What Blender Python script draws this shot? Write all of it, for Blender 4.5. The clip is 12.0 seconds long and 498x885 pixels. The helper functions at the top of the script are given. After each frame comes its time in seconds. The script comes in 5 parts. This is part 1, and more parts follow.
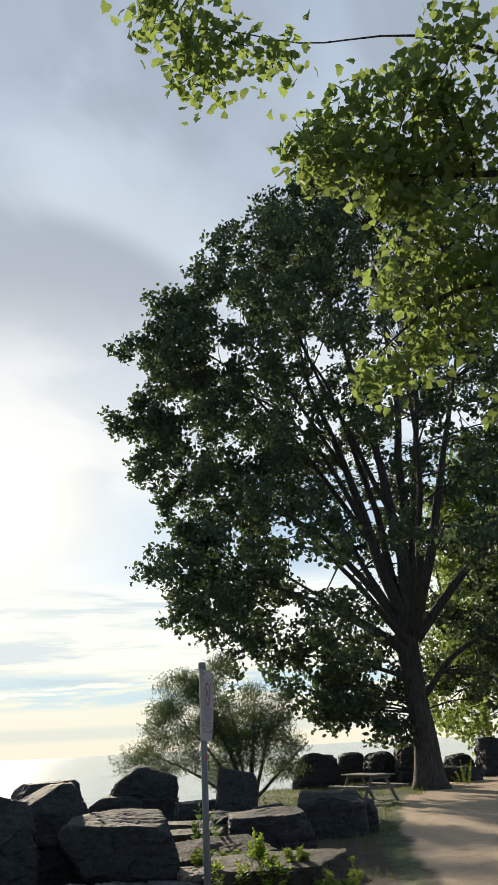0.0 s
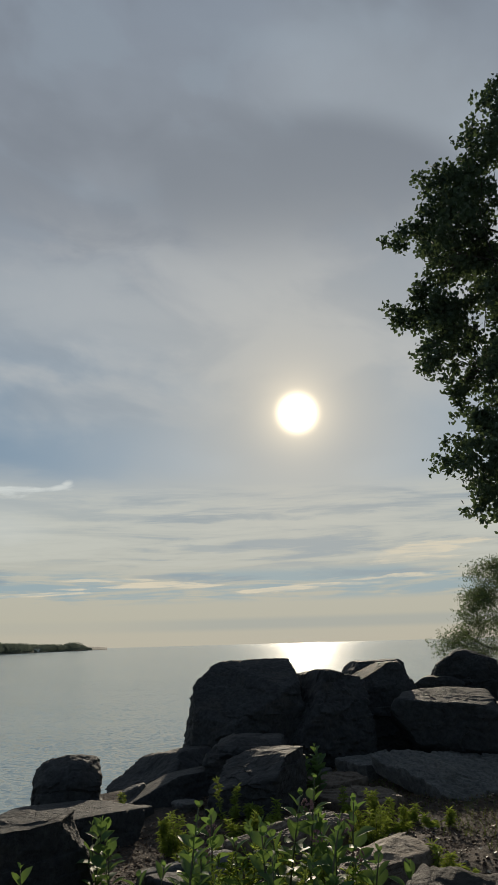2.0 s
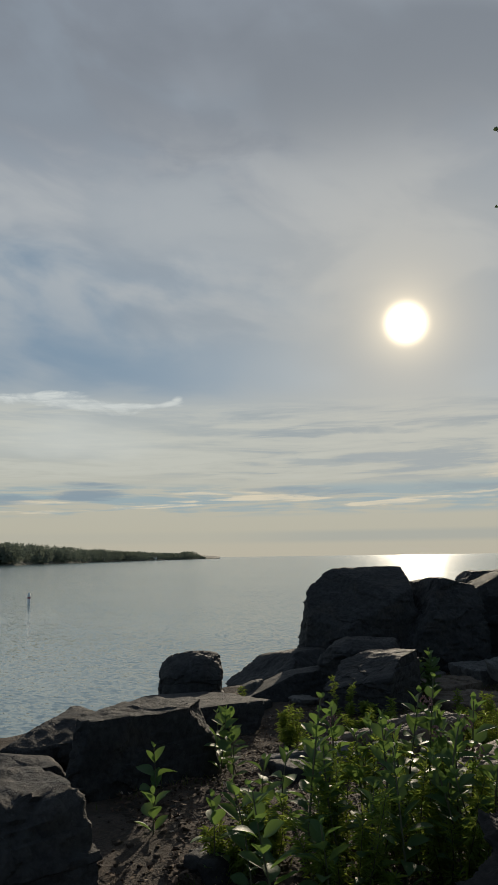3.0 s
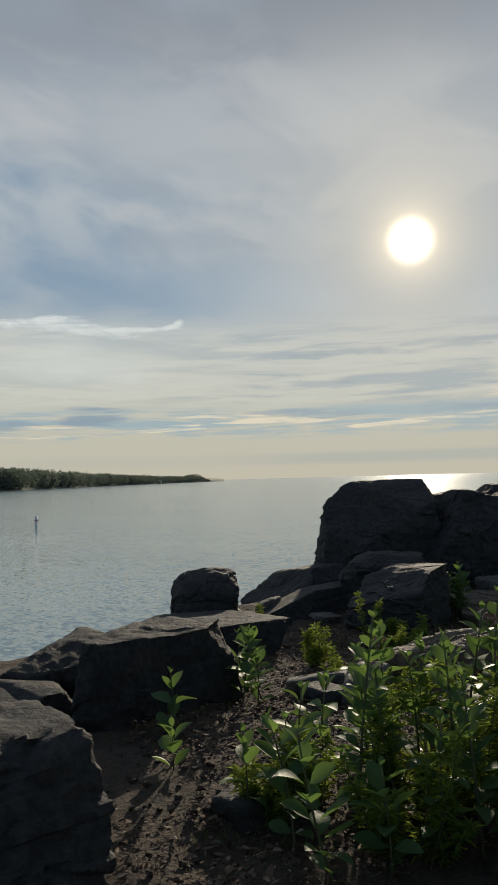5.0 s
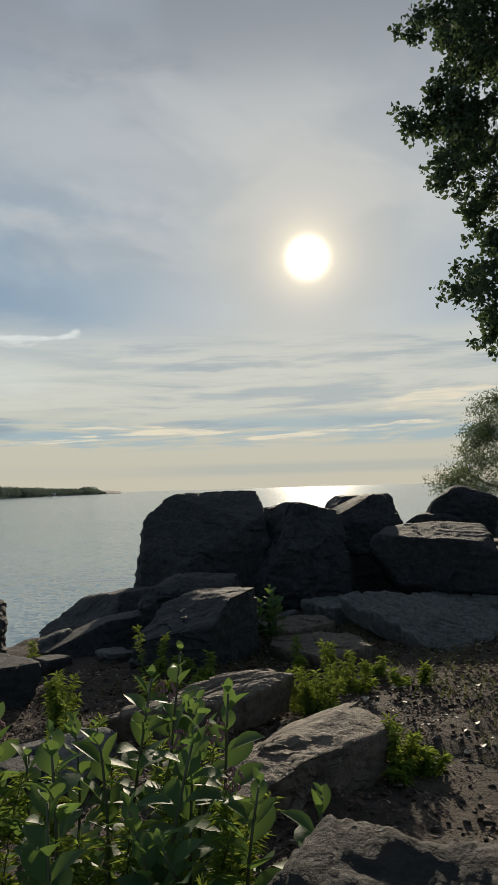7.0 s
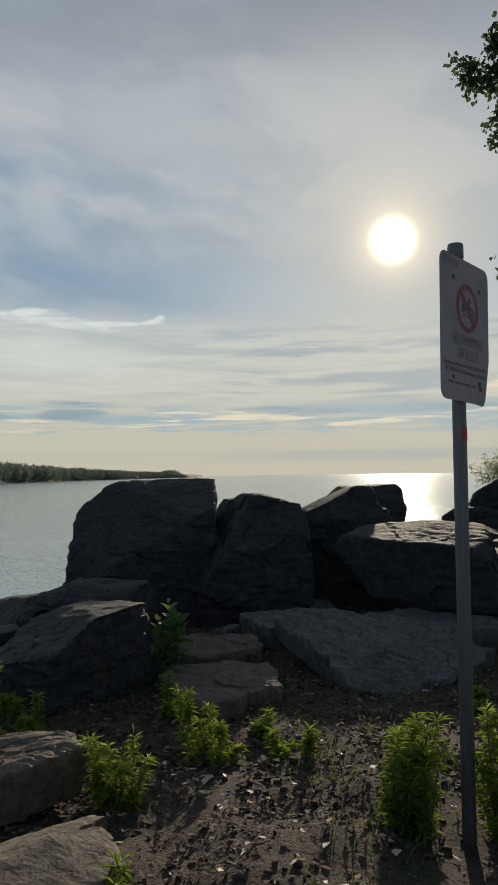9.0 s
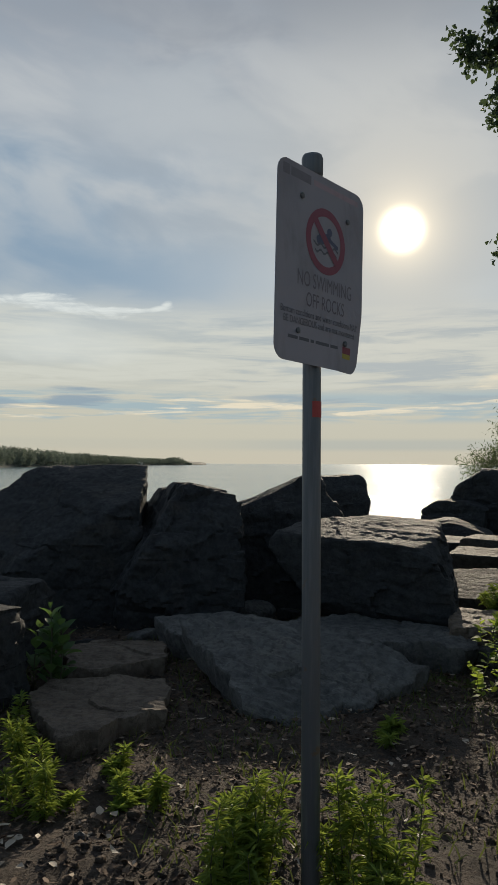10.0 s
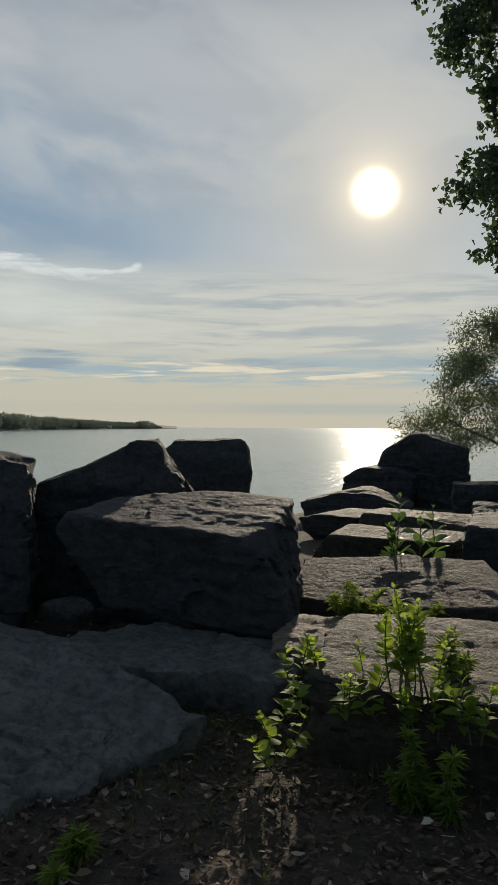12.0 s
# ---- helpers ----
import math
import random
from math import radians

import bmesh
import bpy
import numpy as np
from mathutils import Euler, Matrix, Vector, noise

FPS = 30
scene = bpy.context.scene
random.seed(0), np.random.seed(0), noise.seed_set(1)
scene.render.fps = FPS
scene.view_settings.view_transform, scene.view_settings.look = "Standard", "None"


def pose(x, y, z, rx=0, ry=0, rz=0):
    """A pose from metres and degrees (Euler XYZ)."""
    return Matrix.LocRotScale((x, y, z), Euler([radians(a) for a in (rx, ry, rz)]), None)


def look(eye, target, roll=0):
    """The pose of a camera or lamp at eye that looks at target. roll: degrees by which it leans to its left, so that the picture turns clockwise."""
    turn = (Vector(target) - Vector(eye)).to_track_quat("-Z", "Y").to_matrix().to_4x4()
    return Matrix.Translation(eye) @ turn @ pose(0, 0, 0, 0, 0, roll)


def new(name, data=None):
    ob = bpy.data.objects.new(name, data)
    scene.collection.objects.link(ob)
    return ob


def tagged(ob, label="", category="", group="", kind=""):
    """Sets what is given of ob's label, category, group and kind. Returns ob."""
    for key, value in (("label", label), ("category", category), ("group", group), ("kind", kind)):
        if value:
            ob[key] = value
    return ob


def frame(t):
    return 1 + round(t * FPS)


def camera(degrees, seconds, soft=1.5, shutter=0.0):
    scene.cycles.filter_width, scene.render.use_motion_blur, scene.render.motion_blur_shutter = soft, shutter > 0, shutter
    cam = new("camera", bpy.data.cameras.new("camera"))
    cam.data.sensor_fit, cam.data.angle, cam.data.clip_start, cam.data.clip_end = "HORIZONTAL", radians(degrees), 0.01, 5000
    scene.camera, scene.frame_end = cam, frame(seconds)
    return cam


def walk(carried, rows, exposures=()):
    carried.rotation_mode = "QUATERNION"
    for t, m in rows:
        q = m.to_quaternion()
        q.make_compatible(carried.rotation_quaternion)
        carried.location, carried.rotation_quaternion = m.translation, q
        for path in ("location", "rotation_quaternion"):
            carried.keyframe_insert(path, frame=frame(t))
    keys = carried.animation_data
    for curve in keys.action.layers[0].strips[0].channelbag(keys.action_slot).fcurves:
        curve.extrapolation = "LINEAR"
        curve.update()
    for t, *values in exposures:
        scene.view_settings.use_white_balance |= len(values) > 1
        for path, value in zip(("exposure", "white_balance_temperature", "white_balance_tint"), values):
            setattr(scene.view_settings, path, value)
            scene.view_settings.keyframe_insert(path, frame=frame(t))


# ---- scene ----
cam = camera(37.1, 12.0)
PATH = [
    (0, (0.15, -0.667, 1.561), (0.161, 1.184, 2.32), -3.1),
    (0.5, (0.141, -0.661, 1.555), (-0.049, 1.195, 2.274), -3.2),
    (1, (0.099, -0.725, 1.56), (-0.272, 1.122, 2.233), -3.1),
    (1.5, (0.048, -0.774, 1.554), (-0.518, 1.045, 2.163), -2.1),
    (2, (0.025, -0.75, 1.536), (-0.728, 1.027, 2.059), -1.6),
    (2.5, (-0.04, -0.721, 1.501), (-0.961, 1.003, 1.924), -0.6),
    (3, (-0.041, -0.732, 1.49), (-1.074, 0.954, 1.793), -0.8),
    (5, (-0.548, -0.162, 1.371), (-1.602, 1.535, 1.468), -1.5),
    (5.5, (-0.551, 0.164, 1.367), (-1.391, 1.973, 1.516), -3.9),
    (6, (-0.418, 0.542, 1.393), (-1.167, 2.386, 1.583), -3.9),
    (6.5, (-0.302, 0.902, 1.356), (-1.054, 2.748, 1.514), -2.2),
    (8.5, (0.323, 2.777, 1.328), (-0.676, 4.508, 1.39), -2.0),
    (9, (0.450, 3.318, 1.342), (-0.558, 5.044, 1.429), -0.7),
    (9.5, (0.582, 3.813, 1.357), (-0.429, 5.537, 1.436), -0.2),
    (10, (0.665, 4.342, 1.331), (-0.355, 6.061, 1.387), 0.3),
    (10.5, (0.683, 4.865, 1.328), (-0.336, 6.585, 1.359), 0.1),
    (11, (0.748, 5.366, 1.338), (-0.269, 7.089, 1.344), -0.1),
    (11.5, (0.805, 5.834, 1.363), (-0.186, 7.57, 1.343), -0.0),
    (12, (0.939, 6.356, 1.315), (-0.013, 8.114, 1.274), 0.4),
]
EXPOSURES = [(0, 0.95), (0.5, 0.53), (1.0, 0.3), (1.5, 0.1), (2.0, -0.08), (2.5, -0.07), (3.0, -0.1), (5.0, 0.06), (6.5, 0.14), (9.0, 0.12), (9.5, 0.04), (10.0, 0.16), (11.0, 0.16), (12, 0.1)]
walk(cam, [(t, look(eye, target, roll)) for t, eye, target, roll in PATH], EXPOSURES)
# World, sun
SUN_AZ, SUN_EL = radians(19.0), radians(17.3)
SUN = Vector((-math.sin(SUN_AZ) * math.cos(SUN_EL), math.cos(SUN_AZ) * math.cos(SUN_EL), math.sin(SUN_EL)))
lamp_data = bpy.data.lights.new("sun", "SUN")
lamp_data.energy, lamp_data.angle, lamp_data.color = 3.8, radians(1.2), (1.0, 0.86, 0.66)
sun_lamp = new("sun", lamp_data)
sun_lamp.matrix_world = look(SUN * 60, (0, 0, 0))


class Nodes:
    """Short hand for a node tree: values go in as numbers or sockets, sockets come out."""

    def __init__(self, tree):
        self.tree = tree
        tree.nodes.clear()

    def node(self, kind, ins=None):
        n = self.tree.nodes.new(kind)
        for k, v in (ins or {}).items():
            if isinstance(v, bpy.types.NodeSocket):
                self.tree.links.new(v, n.inputs[k])
            else:
                n.inputs[k].default_value = v
        return n

    def add(self, kind, ins=None, out=0):
        return self.node(kind, ins).outputs[out]

    def math(self, op, a, b=0.0, c=0.0):
        n = self.node("ShaderNodeMath", {0: a, 1: b, 2: c})
        n.operation = op
        return n.outputs[0]

    def mix(self, fac, a, b, blend="MIX"):
        n = self.tree.nodes.new("ShaderNodeMix")
        n.data_type, n.blend_type = "RGBA", blend
        for k, v in ((0, fac), (6, a), (7, b)):
            if isinstance(v, bpy.types.NodeSocket):
                self.tree.links.new(v, n.inputs[k])
            else:
                n.inputs[k].default_value = (*v, 1.0) if isinstance(v, tuple) and len(v) == 3 else v
        return n.outputs[2]

    def noise(self, vec, scale, detail=4.0, rough=0.55, dist=0.0):
        return self.add("ShaderNodeTexNoise", {"Vector": vec, "Scale": scale, "Detail": detail, "Roughness": rough, "Distortion": dist})

    def voronoi(self, vec, scale):
        return self.add("ShaderNodeTexVoronoi", {"Vector": vec, "Scale": scale})

    def scale(self, vec, s, loc=(0, 0, 0)):
        return self.add("ShaderNodeMapping", {"Vector": vec, "Scale": s, "Location": loc})

    def step(self, v, a, b, lo=0.0, hi=1.0):
        if a > b:
            a, b, lo, hi = b, a, hi, lo
        n = self.node("ShaderNodeMapRange", {0: v, 1: a, 2: b, 3: lo, 4: hi})
        n.interpolation_type = "SMOOTHSTEP"
        return n.outputs[0]

    def ramp(self, v, stops):
        n = self.tree.nodes.new("ShaderNodeValToRGB")
        self.tree.links.new(v, n.inputs[0])
        els = n.color_ramp.elements
        while len(els) < len(stops):
            els.new(0.5)
        for e, (pos, c) in zip(els, stops):
            e.position, e.color = pos, (*c, 1.0)
        return n.outputs[0]


world = bpy.data.worlds.new("sky")
world.use_nodes = True
scene.world = world
N = Nodes(world.node_tree)
way = N.add("ShaderNodeTexCoord", {}, 0)
xyz = N.tree.nodes.new("ShaderNodeSeparateXYZ")
N.tree.links.new(way, xyz.inputs[0])
up = xyz.outputs[2]
sky_node = N.node("ShaderNodeTexSky")
sky_node.sky_type, sky_node.sun_disc = "NISHITA", False
sky_node.sun_elevation, sky_node.sun_rotation = SUN_EL, -SUN_AZ
sky_node.dust_density, sky_node.altitude = 2.0, 80.0
sky = sky_node.outputs[0]
blue = N.mix(1.0, sky, (0.062, 0.066, 0.074), "MULTIPLY")
dot = N.node("ShaderNodeVectorMath", {0: way, 1: tuple(SUN)})
dot.operation = "DOT_PRODUCT"
facing = dot.outputs[1]
off = N.math("DEGREES", N.math("ARCCOSINE", N.math("MINIMUM", facing, 1.0)))
# soft veils high up, long bars low over the water, blue between them
turn = N.math("DEGREES", N.math("ARCTAN2", N.math("MULTIPLY", xyz.outputs[0], -1.0), xyz.outputs[1]))
lay = N.add("ShaderNodeCombineXYZ", {0: N.math("MULTIPLY", turn, 0.0175), 1: up, 2: 0.0})
slant = N.add("ShaderNodeMapping", {"Vector": lay, "Rotation": (0, 0, radians(-9)), "Scale": (1.0, 1.0, 1.0)})
broad = N.noise(N.scale(slant, (2.6, 5.2, 1.0), (0.7, 0.35, 0.0)), 1.0, 3, 0.5, 0.5)
soft = N.noise(N.scale(slant, (5.5, 12.0, 1.0), (3.1, 1.7, 0.4)), 1.0, 5, 0.50, 0.35)
bars = N.noise(N.scale(lay, (4.2, 44.0, 1.0), (0.3, 2.2, 0.0)), 1.0, 5, 0.55, 0.9)
fine = N.noise(N.scale(lay, (9.0, 110.0, 1.0), (5.3, 0.2, 0.0)), 1.0, 6, 0.6, 1.2)
curl = N.noise(N.scale(lay, (16.0, 40.0, 1.0)), 1.0, 6, 0.62, 0.8)
streak = N.math("ADD", N.math("MULTIPLY", bars, 0.68), N.math("MULTIPLY", fine, 0.32))
patch = N.math("ADD", N.math("MULTIPLY", broad, 0.6), N.math("MULTIPLY", soft, 0.4))


shred = N.noise(N.scale(lay, (7.0, 60.0, 1.0), (1.1, 4.2, 0.0)), 1.0, 6, 0.62, 1.0)
drift = N.noise(N.scale(lay, (5.0, 26.0, 1.0), (2.4, 0.9, 0.0)), 1.0, 4, 0.55, 0.6)


def cloud(az, u, wide, high, ragged=1.0, slope=0.0, source=None, edge=0.25):
    """A patch of sky round an azimuth and height, with a torn outline, from 0 to 1."""
    a = N.math("DIVIDE", N.math("SUBTRACT", turn, az), wide)
    b = N.math("DIVIDE", N.math("SUBTRACT", N.math("SUBTRACT", up, u), N.math("MULTIPLY", a, slope * wide)), high)
    b = N.math("ADD", b, N.math("MULTIPLY", N.math("SUBTRACT", drift, 0.5), 4.0 * ragged))
    r = N.math("ADD", N.math("MULTIPLY", a, a), N.math("MULTIPLY", b, b))
    torn = N.math("MULTIPLY", N.math("SUBTRACT", source or shred, 0.5), 5.0 * ragged)
    return N.step(N.math("ADD", r, torn), 1.05, edge)


def over(mask, amount, color):
    return N.mix(N.math("MULTIPLY", mask, amount), body, color)


body = N.ramp(up, [(0.0, (0.545, 0.475, 0.365)), (0.03, (0.53, 0.48, 0.375)), (0.06, (0.535, 0.49, 0.39)), (0.11, (0.535, 0.515, 0.445)), (0.16, (0.51, 0.51, 0.47)), (0.20, (0.455, 0.475, 0.475)), (0.24, (0.375, 0.415, 0.455)), (0.32, (0.36, 0.395, 0.435)), (0.42, (0.405, 0.42, 0.445)), (0.50, (0.335, 0.355, 0.395)), (0.60, (0.275, 0.295, 0.335)), (1.0, (0.22, 0.27, 0.35))])
# blue showing through
gap = N.mix(0.9, blue, (0.175, 0.268, 0.368))
thin = N.step(off, 4.0, 11.0)
high_gap = N.math("MULTIPLY", N.math("MULTIPLY", N.step(up, 0.195, 0.235), N.step(up, 0.43, 0.29)), N.math("MULTIPLY", thin, N.step(patch, 0.60, 0.42)))
body = over(high_gap, 0.85, gap)
for az, u, wide, high, slope, amount in ((40.0, 0.252, 9.5, 0.042, 0.0015, 0.95), (30.5, 0.228, 7.0, 0.028, -0.001, 0.8), (49.0, 0.345, 7.0, 0.060, 0.001, 0.85), (28.0, 0.325, 5.0, 0.030, 0.004, 0.45), (10.5, 0.215, 5.5, 0.030, 0.0, 0.6)):
    body = over(cloud(az, u, wide, high, 0.35, slope, soft, -0.5), amount, gap)
# pale sheet over the bars, torn into streaks towards the sun
toward = N.step(turn, 40.0, 27.0, 0.25, 1.0)
low = N.math("MULTIPLY", N.step(up, 0.215, 0.185), N.step(up, 0.085, 0.11))
body = over(N.math("MULTIPLY", low, N.step(streak, 0.44, 0.60)), 0.6, (0.625, 0.60, 0.52))
body = over(N.math("MULTIPLY", N.math("MULTIPLY", low, toward), N.step(streak, 0.50, 0.37)), 0.85, (0.33, 0.375, 0.405))
# open slots low down, and the thin lit bars that cross them
slot = N.math("MULTIPLY", N.step(up, 0.100, 0.088), N.step(up, 0.050, 0.062))
body = over(N.math("MULTIPLY", slot, N.step(streak, 0.57, 0.45)), 0.9, (0.325, 0.41, 0.44))
body = over(N.math("MULTIPLY", N.step(up, 0.036, 0.028), N.step(up, 0.014, 0.022)), N.step(turn, 36.0, 24.0, 0.15, 0.55), (0.37, 0.385, 0.36))
for az, u, wide, high, slope, amount in ((43.6, 0.087, 3.6, 0.0115, -0.0012, 0.9), (50.5, 0.079, 4.0, 0.009, 0.0, 0.7), (27.0, 0.086, 5.0, 0.006, 0.0, 0.6), (14.0, 0.083, 6.0, 0.008, 0.0, 0.55), (24.5, 0.162, 6.0, 0.006, 0.0, 0.65), (12.0, 0.170, 6.5, 0.008, 0.0, 0.6), (26.0, 0.124, 3.5, 0.006, 0.001, 0.5)):
    body = over(cloud(az, u, wide, high, 1.0, slope, shred, -0.2), amount, (0.265, 0.325, 0.375))
for az, u, wide, high, slope, amount in ((34.0, 0.0835, 3.6, 0.0035, 0.0002, 0.85), (31.5, 0.0755, 5.8, 0.0042, -0.0006, 0.95), (39.5, 0.0665, 4.5, 0.0036, 0.0, 0.85), (46.5, 0.0735, 3.2, 0.0040, 0.0, 0.85), (47.5, 0.0620, 4.0, 0.0034, 0.0, 0.7), (18.2, 0.0690, 5.0, 0.0050, -0.0006, 0.95), (12.5, 0.0790, 5.0, 0.0040, 0.0, 0.8), (9.5, 0.113, 5.0, 0.013, -0.001, 0.85), (10.0, 0.100, 4.5, 0.0045, 0.0, 0.7)):
    body = over(N.math("MULTIPLY", cloud(az, u, wide, 0.75 * high, 1.3, slope, shred, 0.1), N.step(fine, 0.38, 0.58, 0.35, 1.0)), amount, (0.79, 0.665, 0.49))
# a torn wisp that ends in an upturned puff
wisp = N.math("MAXIMUM", cloud(46.2, 0.2015, 6.8, 0.0135, 0.75, 0.0006, curl, -0.3), cloud(40.8, 0.2005, 4.2, 0.0050, 0.7, -0.0003, curl, -0.2))
wisp = N.math("MAXIMUM", N.math("MULTIPLY", wisp, N.step(fine, 0.28, 0.58, 0.35, 1.0)), N.math("MAXIMUM", cloud(37.7, 0.2030, 1.2, 0.0050, 0.4, -0.003, curl, -0.2), cloud(37.1, 0.2085, 0.55, 0.0065, 0.4, -0.004, curl, -0.2)))
body = over(wisp, 0.95, (0.70, 0.70, 0.665))
body = over(cloud(45.0, 0.155, 9.5, 0.034, 0.3, 0.0, soft, -0.5), 0.75, (0.66, 0.65, 0.595))
# brighter veils and the grey bank above them
veils = N.math("MULTIPLY", N.math("MULTIPLY", N.step(up, 0.23, 0.36), N.step(up, 0.60, 0.44)), N.step(soft, 0.42, 0.62))
body = over(veils, 0.60, (0.525, 0.52, 0.515))
hollow = N.math("MULTIPLY", N.math("MULTIPLY", N.step(up, 0.24, 0.32), thin), N.step(soft, 0.50, 0.36))
body = over(hollow, 0.45, (0.285, 0.325, 0.375))
body = over(cloud(37.0, 0.430, 11.0, 0.060, 0.5, 0.0025, soft, -0.6), 0.45, (0.50, 0.505, 0.51))
bank = N.math("MULTIPLY", N.step(up, 0.42, 0.60), N.step(patch, 0.36, 0.60))
body = over(bank, 0.75, (0.205, 0.222, 0.258))
body = over(cloud(34.0, 0.520, 8.5, 0.030, 0.7, 0.001, soft, -0.7), 0.6, (0.225, 0.240, 0.278))
inside = N.math("MULTIPLY", N.step(off, 23.0, 19.0), N.step(up, 0.47, 0.57))
body = over(inside, 0.5, (0.215, 0.235, 0.272))
ring = N.math("MULTIPLY", N.step(off, 20.5, 23.0), N.step(off, 31.0, 23.5))
body = over(N.math("MULTIPLY", ring, N.math("MULTIPLY", N.step(up, 0.36, 0.50), N.step(turn, 26.0, 16.0))), 0.45, (0.44, 0.47, 0.51))
near = N.math("POWER", 2.718, N.math("DIVIDE", off, -4.6))
body = over(N.math("POWER", 2.718, N.math("DIVIDE", off, -9.5)), 0.5, (0.60, 0.545, 0.475))
body = over(near, 0.9, (0.69, 0.60, 0.48))
# dimmed and bluer away from the sun, in place of unseen shading trees behind
away = [N.step(off, 35.0, 105.0, 1.0, far) for far in (0.54, 0.67, 0.81)]
body = N.mix(1.0, body, N.add("ShaderNodeCombineXYZ", {0: away[0], 1: away[1], 2: away[2]}), "MULTIPLY")
body = N.mix(1.0, body, (0.942, 1.0, 1.03), "MULTIPLY")
glow = N.math("ADD", N.math("MULTIPLY", N.math("POWER", N.step(off, 2.8, 0.5), 4.0), 5.0), N.math("MULTIPLY", N.math("POWER", 2.718, N.math("DIVIDE", off, -1.25)), 1.15))
disc = N.mix(1.0, (1.0, 0.80, 0.52), N.add("ShaderNodeCombineXYZ", {0: glow, 1: glow, 2: glow}), "MULTIPLY")
total = N.mix(1.0, body, disc, "ADD")
bg = N.add("ShaderNodeBackground", {"Color": total, "Strength": 1.0})
N.node("ShaderNodeOutputWorld", {"Surface": bg})


# Materials
def material(name, build):
    m = bpy.data.materials.new(name)
    m.use_nodes = True
    n = Nodes(m.node_tree)
    shader, bump = build(n)
    n.node("ShaderNodeOutputMaterial", {"Surface": shader})
    return m


def surface(n, color, rough, bump=None, strength=0.3, dist=0.02, **more):
    ins = {"Base Color": color, "Roughness": rough, **more}
    if bump is not None:
        ins["Normal"] = n.add("ShaderNodeBump", {"Height": bump, "Strength": strength, "Distance": dist})
    return n.add("ShaderNodeBsdfPrincipled", ins)


def obj_coord(n):
    return n.add("ShaderNodeTexCoord", {}, 3)


def world_coord(n):
    return n.add("ShaderNodeNewGeometry", {}, 0)


def rand_of(n):
    return n.add("ShaderNodeObjectInfo", {}, 5)


def island(n):
    return n.add("ShaderNodeNewGeometry", {}, 8)


def rock_build(dark, light, brown):
    def build(n):
        c = world_coord(n)
        strata = n.noise(n.scale(c, (1.0, 1.0, 3.2)), 2.0, 5, 0.55, 0.5)
        grain = n.noise(c, 46.0, 6, 0.7)
        mid = n.noise(c, 9.0, 6, 0.62)
        blotch = n.noise(c, 2.6, 5, 0.6, 0.8)
        base = n.ramp(mid, [(0.30, dark), (0.72, light)])
        base = n.mix(n.step(strata, 0.5, 0.7, 0.0, 0.35), base, tuple(0.7 * q for q in dark))
        base = n.mix(n.step(blotch, 0.50, 0.70, 0.0, 0.75), base, brown)
        base = n.mix(n.step(grain, 0.52, 0.8, 0.0, 0.5), base, tuple(1.5 * q for q in light))
        base = n.mix(n.math("MULTIPLY", rand_of(n), 0.4), base, tuple(0.8 * q for q in light))
        pits = n.voronoi(c, 17.0)
        vein = n.noise(n.scale(c, (1.0, 1.0, 1.8), (4.0, 1.0, 2.0)), 2.2, 4, 0.6, 0.3)
        seam = n.math("MULTIPLY", n.step(n.math("ABSOLUTE", n.math("SUBTRACT", vein, 0.5)), 0.0, 0.010, 1.0, 0.0), n.step(blotch, 0.42, 0.60))
        base = n.mix(n.math("MULTIPLY", seam, 0.12), base, tuple(0.35 * q for q in dark))
        base = n.mix(n.step(n.noise(c, 90.0, 4, 0.7), 0.60, 0.75, 0.0, 0.5), base, tuple(1.9 * q for q in light))
        # pit bottoms darkened in colour, where bump alone gives too little shade
        base = n.mix(n.step(pits, 0.22, 0.02, 0.0, 0.25), base, tuple(0.5 * q for q in dark))
        lump = n.noise(c, 24.0, 5, 0.6, 0.2)
        # hollows between lumps get painted shade too
        base = n.mix(n.step(lump, 0.55, 0.38, 0.0, 0.45), base, tuple(0.6 * q for q in dark))
        mid = n.math("ADD", mid, n.math("MULTIPLY", lump, 0.55))
        height = n.math("ADD", n.math("MULTIPLY", mid, 0.5), n.math("ADD", n.math("MULTIPLY", grain, 0.26), n.math("ADD", n.math("MULTIPLY", pits, 0.16), n.math("MULTIPLY", strata, 0.12))))
        height = n.math("SUBTRACT", height, n.math("MULTIPLY", seam, 0.05))
        return surface(n, base, n.step(grain, 0.3, 0.7, 0.66, 0.92), height, 1.0, 0.040, **{"Specular IOR Level": 0.26}), None
    return build


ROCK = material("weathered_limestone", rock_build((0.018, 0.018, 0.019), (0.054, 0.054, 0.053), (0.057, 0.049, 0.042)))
WARM = material("sandy_flagstone", rock_build((0.072, 0.052, 0.038), (0.205, 0.162, 0.122), (0.185, 0.132, 0.088)))
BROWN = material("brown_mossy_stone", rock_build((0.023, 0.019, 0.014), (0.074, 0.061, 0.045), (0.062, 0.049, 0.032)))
# Darker brown copy for one boulder: the canopy's shade is put into its colour
SHADED_STONE = material("shaded_brown_stone", rock_build((0.012, 0.011, 0.010), (0.036, 0.032, 0.028), (0.034, 0.027, 0.020)))
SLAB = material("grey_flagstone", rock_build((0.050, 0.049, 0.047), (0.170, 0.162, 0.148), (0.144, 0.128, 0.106)))


